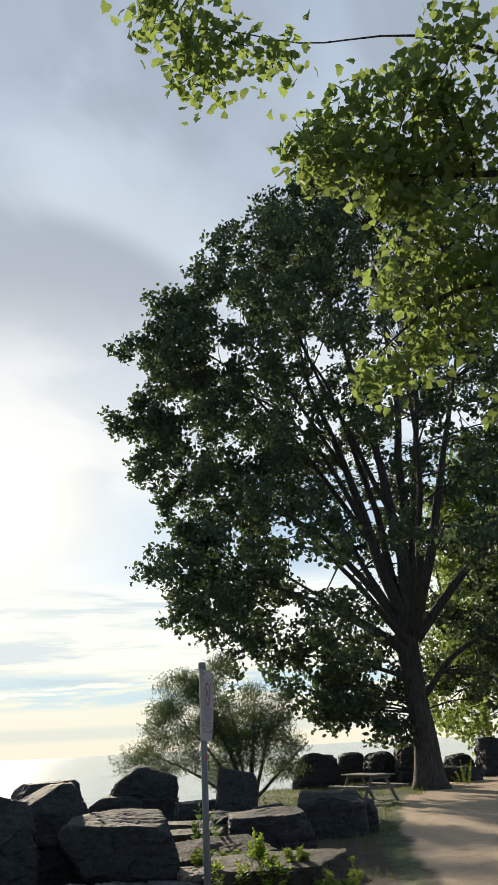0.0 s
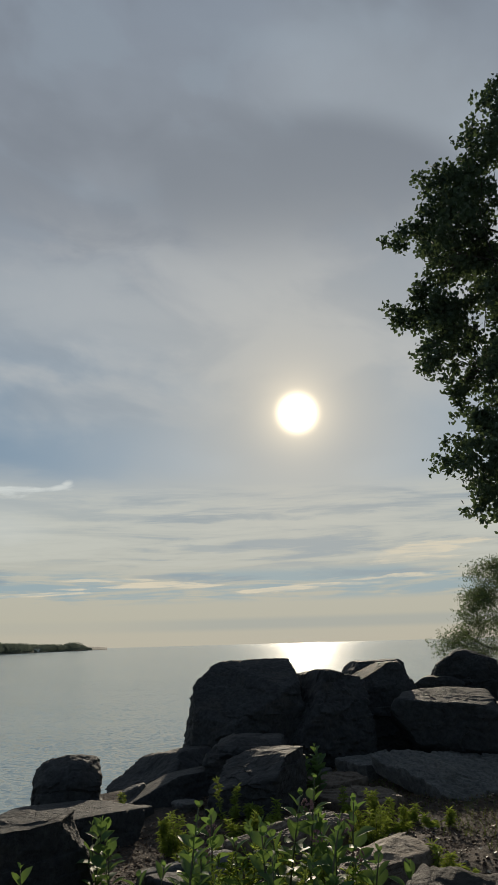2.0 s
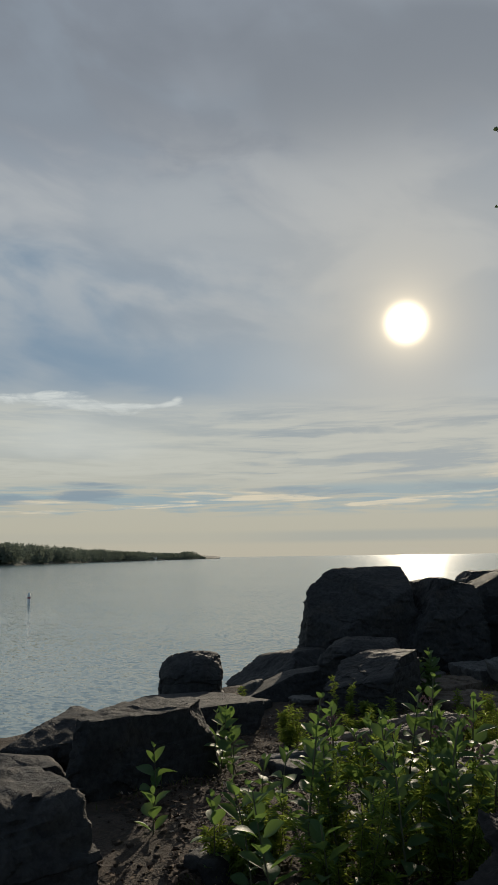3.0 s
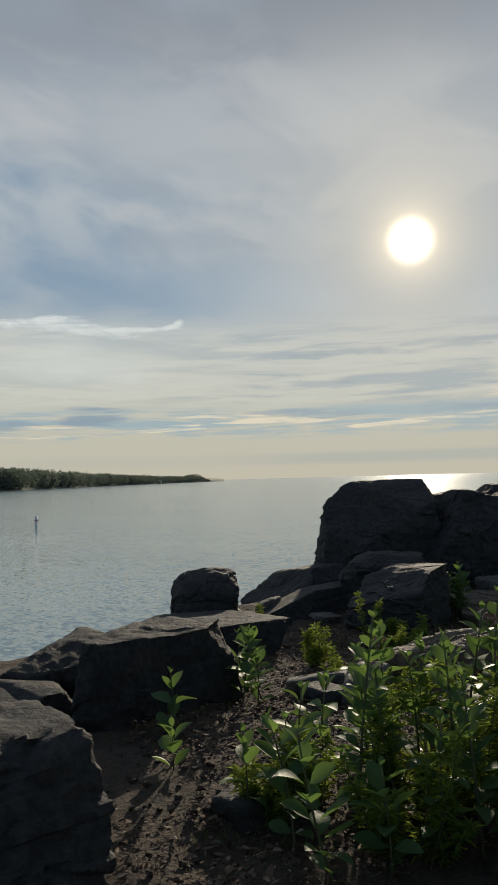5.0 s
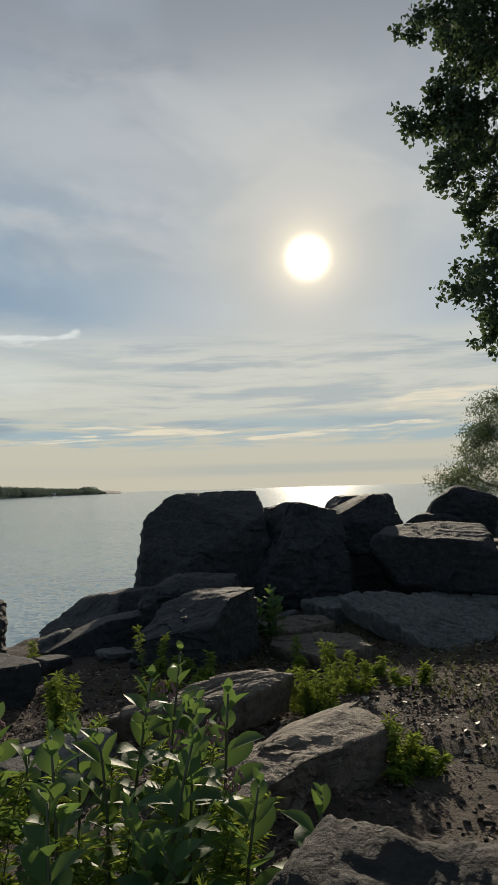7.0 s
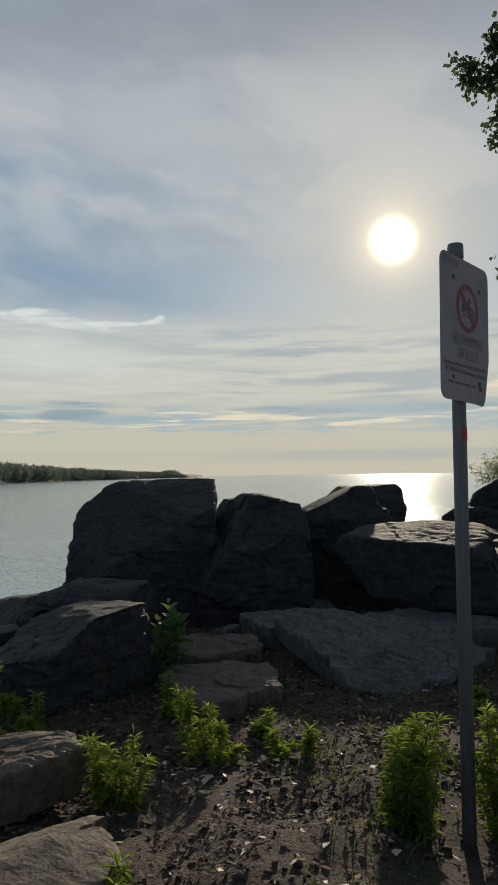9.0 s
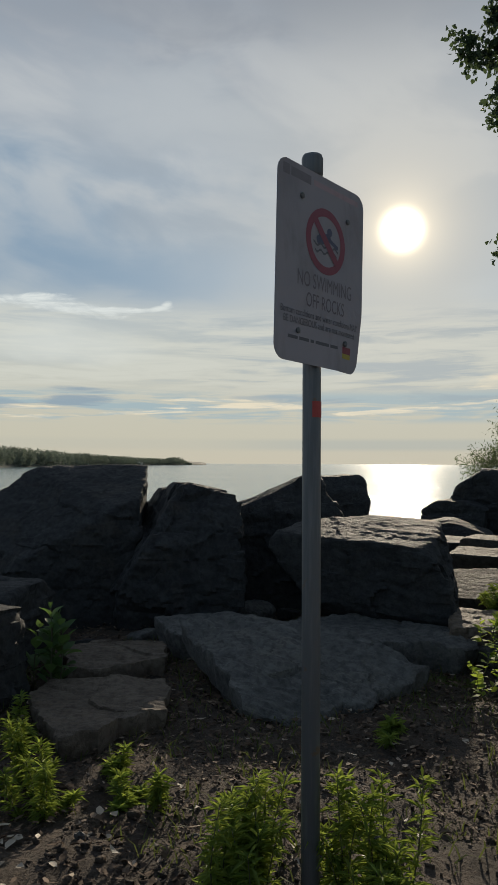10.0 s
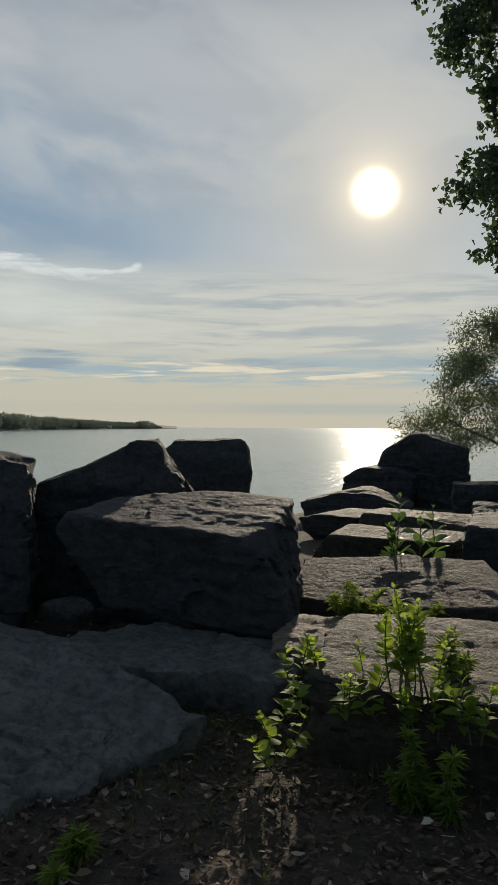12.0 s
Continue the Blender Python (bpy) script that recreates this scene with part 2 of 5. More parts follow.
def ground_build(n):
    c = world_coord(n)
    big, mid, tiny = n.noise(c, 0.7, 4, 0.55, 0.5), n.noise(c, 5.0, 6, 0.65), n.noise(c, 42.0, 5, 0.7)
    soil = n.ramp(mid, [(0.3, (0.027, 0.019, 0.013)), (0.7, (0.078, 0.053, 0.035))])
    soil = n.mix(n.step(tiny, 0.45, 0.75, 0.0, 0.6), soil, (0.140, 0.100, 0.068))
    sand = n.mix(n.step(tiny, 0.35, 0.7), (0.37, 0.265, 0.17), (0.48, 0.36, 0.245))
    sand = n.mix(n.step(mid, 0.5, 0.75, 0.0, 0.5), sand, (0.20, 0.15, 0.105))
    turf = n.mix(n.step(mid, 0.35, 0.65), (0.035, 0.052, 0.016), (0.09, 0.10, 0.035))
    path_node = n.node("ShaderNodeAttribute")
    path_node.attribute_name = "path"
    path = path_node.outputs[2]
    green_node = n.node("ShaderNodeAttribute")
    green_node.attribute_name = "green"
    green = green_node.outputs[2]
    edge = n.math("SUBTRACT", n.math("MULTIPLY", big, 0.7), 0.35)
    base = n.mix(n.step(n.math("ADD", green, edge), 0.35, 0.65), soil, turf)
    base = n.mix(n.step(n.math("ADD", path, edge), 0.35, 0.65), base, sand)
    height = n.math("ADD", n.math("MULTIPLY", mid, 0.6), n.math("MULTIPLY", tiny, 0.4))
    return surface(n, base, 0.93, height, 1.0, 0.07), None


GROUND = material("soil_and_dirt", ground_build)


def water_build(n):
    c = world_coord(n)

    def slopes(scale_v, scale, amount):
        tex = n.add("ShaderNodeTexNoise", {"Vector": n.scale(c, scale_v), "Scale": scale, "Detail": 4.0, "Roughness": 0.6, "Distortion": 0.3}, 1)
        less = n.node("ShaderNodeVectorMath", {0: tex, 1: (0.5, 0.5, 0.5)})
        less.operation = "SUBTRACT"
        more = n.node("ShaderNodeVectorMath", {0: less.outputs[0], 1: (amount, amount, 0.0)})
        more.operation = "MULTIPLY"
        return more.outputs[0]

    calm = n.noise(n.scale(c, (0.35, 1.0, 1.0)), 0.03, 4, 0.55, 0.6)
    both = n.node("ShaderNodeVectorMath", {0: slopes((0.6, 1.0, 1.0), 2.6, 0.20), 1: slopes((0.7, 1.0, 1.0), 8.0, 0.66)})
    both.operation = "ADD"
    swell = n.node("ShaderNodeVectorMath", {0: both.outputs[0], 1: slopes((0.5, 1.0, 1.0), 0.42, 0.07)})
    swell.operation = "ADD"
    eased = n.node("ShaderNodeVectorMath", {0: swell.outputs[0]})
    eased.operation = "SCALE"
    n.tree.links.new(n.step(calm, 0.35, 0.62, 0.7, 1.15), eased.inputs[3])
    lifted = n.node("ShaderNodeVectorMath", {0: eased.outputs[0], 1: (0.0, 0.0, 1.0)})
    lifted.operation = "ADD"
    unit = n.node("ShaderNodeVectorMath", {0: lifted.outputs[0]})
    unit.operation = "NORMALIZE"
    return n.add("ShaderNodeBsdfPrincipled", {"Base Color": (0.190, 0.275, 0.300, 1), "Roughness": 0.10, "IOR": 1.33, "Normal": unit.outputs[0]}), None


WATER = material("lake_water", water_build)


def leaf_build(a, b, through_col, amount, gloss=0.6, shine=0.12):
    def build(n):
        r = n.math("FRACT", n.math("ADD", island(n), rand_of(n)))
        tone = n.mix(r, (*a, 1), (*b, 1))
        p = surface(n, tone, gloss, n.noise(obj_coord(n), 60.0, 3), 0.12, 0.01, **{"Specular IOR Level": shine})
        t = n.add("ShaderNodeBsdfTranslucent", {"Color": n.mix(r, (*through_col, 1), (*[v * 0.6 for v in through_col], 1))})
        return n.add("ShaderNodeMixShader", {0: amount, 1: p, 2: t}), None
    return build


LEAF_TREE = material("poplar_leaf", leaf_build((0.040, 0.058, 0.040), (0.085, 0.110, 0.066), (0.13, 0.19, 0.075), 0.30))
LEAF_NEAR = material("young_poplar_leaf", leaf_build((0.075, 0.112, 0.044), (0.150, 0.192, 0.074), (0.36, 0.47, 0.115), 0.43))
LEAF_WILLOW = material("willow_leaf", leaf_build((0.050, 0.078, 0.040), (0.092, 0.122, 0.062), (0.19, 0.25, 0.085), 0.36))
LEAF_MILK = material("milkweed_leaf", leaf_build((0.040, 0.088, 0.038), (0.082, 0.140, 0.056), (0.24, 0.38, 0.085), 0.38, 0.50, 0.18))
LEAF_SEED = material("seedling_leaf", leaf_build((0.100, 0.165, 0.032), (0.165, 0.240, 0.050), (0.52, 0.66, 0.09), 0.55))
LEAF_WEED = material("goldenrod_leaf", leaf_build((0.085, 0.14, 0.034), (0.160, 0.215, 0.050), (0.45, 0.56, 0.09), 0.48))
GRASS = material("grass_blade", leaf_build((0.05, 0.075, 0.02), (0.12, 0.13, 0.05), (0.20, 0.24, 0.06), 0.35))


def woods_build(n):
    crown = n.noise(n.scale(world_coord(n), (1.0, 1.0, 0.6)), 0.11, 3, 0.55)
    # greens paled and greyed: the distance haze is put into the colour
    tone = n.mix(n.step(crown, 0.36, 0.64), (0.088, 0.108, 0.094, 1), (0.160, 0.182, 0.146, 1))
    tone = n.mix(n.math("MULTIPLY", island(n), 0.5), tone, (0.10, 0.118, 0.094, 1))
    p = surface(n, tone, 0.8, n.noise(world_coord(n), 2.0, 3), 0.1, 0.1, **{"Specular IOR Level": 0.12})
    t = n.add("ShaderNodeBsdfTranslucent", {"Color": (0.17, 0.20, 0.145, 1)})
    return n.add("ShaderNodeMixShader", {0: 0.32, 1: p, 2: t}), None


FAR_TREES = material("hazed_far_foliage", woods_build)


def litter_build(n):
    r = n.math("FRACT", n.math("ADD", island(n), rand_of(n)))
    base = n.ramp(r, [(0.0, (0.044, 0.028, 0.019)), (0.5, (0.105, 0.068, 0.045)), (0.86, (0.145, 0.100, 0.069)), (0.955, (0.24, 0.175, 0.125)), (1.0, (0.36, 0.29, 0.22))])
    return surface(n, base, 0.85, n.noise(world_coord(n), 50.0, 3), 0.3, 0.01, **{"Specular IOR Level": 0.2}), None


LITTER = material("dead_leaves", litter_build)


PALE_LEAF = material("bleached_leaf", lambda n: (surface(n, n.mix(island(n), (0.26, 0.20, 0.14, 1), (0.50, 0.42, 0.32, 1)), 0.6, n.noise(world_coord(n), 60.0, 3), 0.3, 0.01), None))


def bark_build(n):
    c = obj_coord(n)
    ridge = n.noise(n.scale(c, (5.0, 5.0, 0.8)), 3.0, 6, 0.65, 0.8)
    base = n.ramp(ridge, [(0.35, (0.020, 0.017, 0.015)), (0.65, (0.085, 0.073, 0.062))])
    return surface(n, base, 0.9, ridge, 0.9, 0.08), None


BARK = material("furrowed_bark", bark_build)
STEM = material("plant_stem", lambda n: (surface(n, n.mix(n.noise(obj_coord(n), 9.0), (0.05, 0.075, 0.025), (0.10, 0.08, 0.045)), 0.6), None))
FLOWER = material("milkweed_flower", lambda n: (surface(n, n.mix(n.noise(obj_coord(n), 40.0), (0.30, 0.15, 0.17), (0.22, 0.13, 0.10)), 0.8), None))


def steel_build(n):
    c = obj_coord(n)
    streak = n.noise(n.scale(c, (30, 30, 2)), 2.0, 5, 0.6)
    base = n.mix(n.step(streak, 0.45, 0.7), (0.115, 0.118, 0.124), (0.155, 0.155, 0.158))
    base = n.mix(n.step(n.noise(c, 14.0, 5, 0.6), 0.62, 0.74), base, (0.16, 0.10, 0.06))
    return surface(n, base, 0.5, streak, 0.08, 0.003, Metallic=0.2), None


STEEL = material("galvanised_steel", steel_build)


def plate_build(n):
    c = obj_coord(n)
    dirt = n.noise(n.scale(c, (1, 1, 0.5)), 7.0, 6, 0.6, 0.5)
    # white taken down to grey for the backlit face's shade; noise adds the dirt
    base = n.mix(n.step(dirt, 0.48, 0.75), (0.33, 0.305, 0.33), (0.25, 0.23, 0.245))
    return surface(n, base, 0.6, dirt, 0.05, 0.01, **{"Specular IOR Level": 0.12}), None


PLATE = material("shaded_white_sign_face", plate_build)


def paint(name, color, rough=0.5):
    def build(n):
        v = n.noise(obj_coord(n), 25.0, 5, 0.6)
        return surface(n, n.mix(n.step(v, 0.45, 0.75, 0.0, 0.4), color, tuple(0.6 * q for q in color)), rough, v, 0.08, 0.01), None
    return material(name, build)


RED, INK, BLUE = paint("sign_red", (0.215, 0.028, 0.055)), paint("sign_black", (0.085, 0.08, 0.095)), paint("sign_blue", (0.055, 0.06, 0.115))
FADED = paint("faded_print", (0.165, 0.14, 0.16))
YELLOW = paint("flag_yellow", (0.38, 0.30, 0.03))
PALE_RED = paint("faded_red_print", (0.38, 0.26, 0.28))
STICKER = paint("red_sticker", (0.40, 0.05, 0.04))
WHITEWASH = paint("white_paint", (0.75, 0.75, 0.72))
DARK_EARTH = paint("shaded_bank", (0.05, 0.055, 0.04), 0.9)
ROOFING = paint("dark_roof", (0.10, 0.09, 0.09), 0.8)


def timber_build(n):
    c = obj_coord(n)
    grain = n.noise(n.scale(c, (2.0, 26.0, 26.0)), 2.0, 5, 0.6, 0.4)
    return surface(n, n.mix(grain, (0.085, 0.070, 0.055), (0.21, 0.19, 0.165)), 0.75, grain, 0.3, 0.01), None


TIMBER = material("grey_weathered_timber", timber_build)


# Mesh helpers
def part(name, verts, faces, mat, parent=None, label="", smooth=False):
    me = bpy.data.meshes.new(name)
    me.from_pydata([tuple(v) for v in verts], [], [tuple(f) for f in faces])
    me.materials.append(mat)
    if smooth:
        me.polygons.foreach_set("use_smooth", [True] * len(me.polygons))
    me.update()
    ob = new(name, me)
    if parent:
        ob.parent = parent
    if label:
        ob["label"] = label
    return ob


def root(name, loc, label, category, group="", kind="", yaw=0.0):
    ob = new(name)
    ob.matrix_world = pose(*loc, 0, 0, yaw)
    ob.empty_display_size = 0.1
    return tagged(ob, label, category, group, kind)


HASH = np.random.RandomState(7).permutation(4096)
HVAL = np.random.RandomState(8).rand(4096) * 2 - 1


def vnoise(p):
    """Smooth value noise of points (n, 3), from -1 to 1."""
    p = np.asarray(p, float)
    i = np.floor(p).astype(int)
    f = p - i
    f = f * f * (3 - 2 * f)
    out = 0
    for dx in (0, 1):
        for dy in (0, 1):
            for dz in (0, 1):
                h = HVAL[HASH[(HASH[(HASH[(i[:, 0] + dx) & 4095] + i[:, 1] + dy) & 4095] + i[:, 2] + dz) & 4095]]
                w = (f[:, 0] if dx else 1 - f[:, 0]) * (f[:, 1] if dy else 1 - f[:, 1]) * (f[:, 2] if dz else 1 - f[:, 2])
                out = out + h * w
    return out


def fbm(p, octaves=4, gain=0.5):
    total, a, q = 0, 1.0, np.array(p, float)
    for k in range(octaves):
        total = total + a * vnoise(q + 17.3 * k)
        q, a = q * 2.03, a * gain
    return total


def chisel(p, cell, seed):
    """Broken stone: each cell of space has a height and a tilt of its own; from about -1 to 1, with steps between."""
    q = np.asarray(p, float) / np.array(cell) + np.array([seed * 5.13, seed * 2.71, seed * 3.37])
    i = np.floor(q).astype(int)
    best, out = np.full(len(q), 9.0), np.zeros(len(q))
    for dx in (-1, 0, 1):
        for dy in (-1, 0, 1):
            for dz in (-1, 0, 1):
                c = i + np.array([dx, dy, dz])
                h = HASH[(HASH[(HASH[c[:, 0] & 4095] + c[:, 1]) & 4095] + c[:, 2]) & 4095]
                rel = q - c - 0.5 - 0.48 * np.stack([HVAL[(h + k) & 4095] for k in (11, 523, 1077)], 1)
                d = (rel ** 2).sum(1)
                tilt = np.stack([HVAL[(h + k) & 4095] for k in (1601, 2203, 2909)], 1)
                value = 0.55 * HVAL[(h + 3307) & 4095] + 0.9 * (tilt * rel).sum(1)
                near_c = d < best
                best, out = np.where(near_c, d, best), np.where(near_c, value, out)
    return out


def tube(points, radii, sides=7):
    """Verts and faces of a tapered tube along points."""
    pts = np.array(points, float)
    tang = np.gradient(pts, axis=0)
    tang /= np.linalg.norm(tang, axis=1)[:, None] + 1e-9
    ref = np.array([0.0, 0, 1]) if abs(tang[0, 2]) < 0.8 else np.array([1.0, 0, 0])
    a = np.cross(tang, ref)
    a /= np.linalg.norm(a, axis=1)[:, None] + 1e-9
    b = np.cross(tang, a)
    ang = np.linspace(0, 2 * np.pi, sides, endpoint=False)
    ring = np.cos(ang)[None, :, None] * a[:, None] + np.sin(ang)[None, :, None] * b[:, None]
    v = (pts[:, None] + ring * np.array(radii, float)[:, None, None]).reshape(-1, 3)
    f = []
    for k in range(len(pts) - 1):
        for s in range(sides):
            t = (s + 1) % sides
            f.append((k * sides + s, k * sides + t, (k + 1) * sides + t, (k + 1) * sides + s))
    f.append(tuple(range(sides))[::-1])
    f.append(tuple((len(pts) - 1) * sides + s for s in range(sides)))
    return v, f


def merged(pieces):
    v, f, n = [], [], 0
    for pv, pf in pieces:
        v.append(np.asarray(pv, float))
        f += [tuple(i + n for i in q) for q in pf]
        n += len(pv)
    return np.concatenate(v), f


def box(cx, cy, cz, sx, sy, sz, bevel=0.0):
    """A block with chamfered edges."""
    bm = bmesh.new()
    bmesh.ops.create_cube(bm, size=1.0)
    bmesh.ops.scale(bm, vec=(sx, sy, sz), verts=bm.verts)
    if bevel:
        bmesh.ops.bevel(bm, geom=bm.edges[:], offset=bevel, segments=1, affect="EDGES")
    bmesh.ops.translate(bm, vec=(cx, cy, cz), verts=bm.verts)
    v, f = [tuple(q.co) for q in bm.verts], [[q.index for q in face.verts] for face in bm.faces]
    bm.free()
    return v, f


CUBES = {}


def cube_sphere(res):
    if res not in CUBES:
        g = np.tan(np.linspace(-1, 1, res + 1) * np.pi / 4)
        vs, fs = [], []
        for axis in range(3):
            for s in (-1, 1):
                a, b = np.meshgrid(g, g, indexing="ij")
                p = np.zeros((res + 1, res + 1, 3))
                p[..., axis], p[..., (axis + 1) % 3], p[..., (axis + 2) % 3] = s, a, b
                n0 = sum(len(q) for q in vs)
                vs.append(p.reshape(-1, 3))
                i = np.arange(res)[:, None] * (res + 1) + np.arange(res)[None] + n0
                q = np.stack([i, i + res + 1, i + res + 2, i + 1], -1).reshape(-1, 4)
                fs.append(q if s > 0 else q[:, ::-1])
        v, f = np.concatenate(vs), np.concatenate(fs)
        _, first, inv = np.unique(v.round(6), axis=0, return_index=True, return_inverse=True)
        v, f = v[first], inv.reshape(-1)[f]
        CUBES[res] = (v / np.linalg.norm(v, axis=1)[:, None], f)
    return CUBES[res]


def rock(name, centre, size, yaw=0.0, tilt=(0, 0), cuts=(), edge=24.0, rough=0.05, res=30, seed=0, facets=9, mat=None, taper=(0, 0, 0, 0), label="", group="shoreline boulders", category="boulder"):
    """A quarried block: a box of full sizes, trimmed by cuts (nx, ny, nz, d in half sizes), with worn edges and a broken face.
    taper: how much the top draws in at -x, +x, -y, +y."""
    d, f = cube_sphere(res)
    planes = [(1, 0, taper[1], 1), (-1, 0, taper[0], 1), (0, 1, taper[3], 1), (0, -1, taper[2], 1), (0, 0, 1, 1), (0, 0, -1, 1), *cuts]
    rs = np.random.RandomState(1000 + seed)
    for k in range(facets):
        q = rs.normal(size=3)
        q /= np.linalg.norm(q)
        planes.append((*q, np.abs(q).sum() * rs.uniform(0.72, 0.88)))
    for k in range(facets):
        q = np.array([(1, 0, 0), (-1, 0, 0), (0, -1, 0), (0, 1, 0), (0, 0, 1)][k % 5]) + rs.normal(size=3) * 0.17
        planes.append((*q, rs.uniform(0.97, 1.08)))
    m = np.array([np.array(q[:3]) / q[3] for q in planes])
    s = np.maximum(d @ m.T, 0)
    r = (s ** (2.4 * edge)).sum(1) ** (-1 / (2.4 * edge))
    half = np.array(size) / 2
    facing_n = m[s.argmax(1)] / half
    facing_n /= np.linalg.norm(facing_n, axis=1)[:, None]
    side_on = np.clip(1.35 - 1.5 * facing_n[:, 2] ** 2, 0, 1)
    scale_c = min(1.0, max(0.35, max(size) / 1.3))
    p = d * r[:, None] * half
    off = np.array([seed * 3.71, seed * 1.37, seed * 2.11])
    unit = p / (np.linalg.norm(p, axis=1)[:, None] + 1e-9)
    big = fbm(p * 1.5 + off, 3)
    bed = p[:, 2] * 5.0 + 1.2 * fbm(p * 1.1 + off, 3)
    crack = np.exp(-((bed - np.round(bed)) / 0.10) ** 2) * np.clip(fbm(p * 2.0 - off, 2) + 0.3, 0, 1)
    level = np.floor(p[:, 2] * 7.5 + 0.5 * fbm(p * np.array([0.9, 0.9, 0.3]) + off, 2)).astype(int)
    ledge = HVAL[(HASH[(level + 61 * seed) & 4095]) & 4095] * np.clip(0.4 + 1.2 * fbm(p * 1.3 - 2 * off, 2), 0, 1)
    shelf = np.floor(2.5 * fbm(p * np.array([1.8, 1.8, 3.2]) + 2 * off, 2)) / 2.5
    chips = np.abs(fbm(p * 7.0 + off, 4))
    warp = p + 0.05 * np.stack([fbm(p * 4.0 + off + 9 * k, 2) for k in range(3)], 1)
    broken = 0.62 * chisel(warp, np.array([0.40, 0.40, 0.21]) * scale_c, seed) + 0.24 * chisel(warp, np.array([0.15, 0.15, 0.085]) * scale_c, seed + 3)
    p = p + unit * (rough * (0.6 * big + 0.10 * shelf - 0.30 * crack * side_on - (0.10 + 0.32 * side_on) * chips + 0.55 * ledge * side_on + 0.16 * fbm(p * np.array([7.0, 13.0, 9.0]) + off, 3) + (0.45 + 0.55 * side_on) * broken))[:, None]
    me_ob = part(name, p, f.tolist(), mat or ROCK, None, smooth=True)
    me_ob.data.set_sharp_from_angle(angle=radians(34))
    me_ob.matrix_world = pose(*centre, tilt[0], tilt[1], yaw)
    return tagged(me_ob, label or "dark grey weathered limestone boulder on the shore", category, group)


def slab(outline, plane, thick, seed, label, mat=None, rough=0.017, rings=58, around=280, worn=0.0):
    """A flat stone: an outline of corners, its top on the plane z = a + b x + c y, with broken edges."""
    o = np.array(outline, float)
    mid = o.mean(0)
    rel = o - mid
    nxt = np.roll(rel, -1, axis=0)
    ang = np.linspace(0, 2 * np.pi, around, endpoint=False)
    way2 = np.stack([np.cos(ang), np.sin(ang)], 1)
    reach = np.full(around, 9.0)
    for a, b in zip(rel, nxt):
        e = b - a
        den = way2[:, 0] * e[1] - way2[:, 1] * e[0]
        den = np.where(np.abs(den) < 1e-9, 1e-9, den)
        t = (a[0] * e[1] - a[1] * e[0]) / den
        u = (a[0] * way2[:, 1] - a[1] * way2[:, 0]) / den
        ok = (t > 0) & (u >= -1e-6) & (u <= 1 + 1e-6)
        reach = np.where(ok, np.minimum(reach, t), reach)
    edge3 = np.concatenate([way2 * reach[:, None], np.full((around, 1), seed)], 1)
    reach = reach + 0.034 * fbm(edge3 * 7.0, 4)
    rows, z = [], []
    for k in range(rings + 1):
        q = way2 * (reach * (k / rings) ** 0.85)[:, None]
        rows.append(q)
        w = np.concatenate([q + mid, np.full((around, 1), seed * 1.7)], 1)
        turned = np.stack([0.94 * w[:, 0] + 0.34 * w[:, 1], 0.94 * w[:, 1] - 0.34 * w[:, 0], w[:, 2]], 1)
        ridge = 1 - np.abs(fbm(turned * np.array([2.6, 11.0, 1.0]) + 0.5 * fbm(turned * 1.7, 2)[:, None], 4))
        sheet = np.floor(3.0 * fbm(turned * np.array([1.3, 2.6, 1.0]), 3)) / 3.0
        z.append(rough * (1.2 * fbm(w * 1.6, 3) + 0.8 * sheet + 0.8 * ridge + 0.22 * fbm(w * 11.0, 3) + 0.7 * chisel(w + 0.06 * fbm(w * 4.0, 2)[:, None], (0.52, 0.30, 0.3), seed)) - (0.012 if k == rings else 0) - worn * max(0.0, (k / rings - 0.6) / 0.4) ** 2)
    for drop, pull in ((0.30, 0.985), (0.65, 0.945), (1.0, 0.90)):
        q = way2 * (reach * pull)[:, None]
        w = np.concatenate([q + mid, np.full((around, 1), seed + drop * 9)], 1)
        q = q * (1 + 0.03 * fbm(w * 9.0, 2))[:, None]
        rows.append(q)
        z.append(np.full(around, -drop * thick - worn * (1 - drop)))
    xy = np.concatenate(rows)
    zz = np.concatenate(z) + plane[1] * xy[:, 0] + plane[2] * xy[:, 1]
    n = len(rows)
    f = [(k * around + s, k * around + (s + 1) % around, (k + 1) * around + (s + 1) % around, (k + 1) * around + s) for k in range(n - 1) for s in range(around)]
    f = [q[::-1] for q in f]
    f.append(tuple(range((n - 1) * around, n * around))[::-1])
    ob = part("slab", np.column_stack([xy, zz]), f, mat or SLAB, None, smooth=True)
    ob.data.set_sharp_from_angle(angle=radians(34))
    ob.location = (mid[0], mid[1], plane[0] + plane[1] * mid[0] + plane[2] * mid[1])
    return tagged(ob, label, "stone slab", "flat stones")


# Ground and lake
def shore(x, y):
    """Metres inland of the water's edge."""
    xs = np.interp(y, [-200, -20, 1, 7, 11, 15, 22, 30, 41, 60], [-60, -9.0, -6.3, -5.9, -5.7, -5.2, -4.6, -2.4, 3, 14])
    ys = np.interp(x, [-10, 0, 3, 9, 18, 40, 200, 5000], [60, 60, 42, 45, 49, 54, 120, 1500])
    return np.minimum(x - xs, ys - y)


def ease(a, b, v):
    t = np.clip((v - a) / (b - a), 0, 1)
    return t * t * (3 - 2 * t)


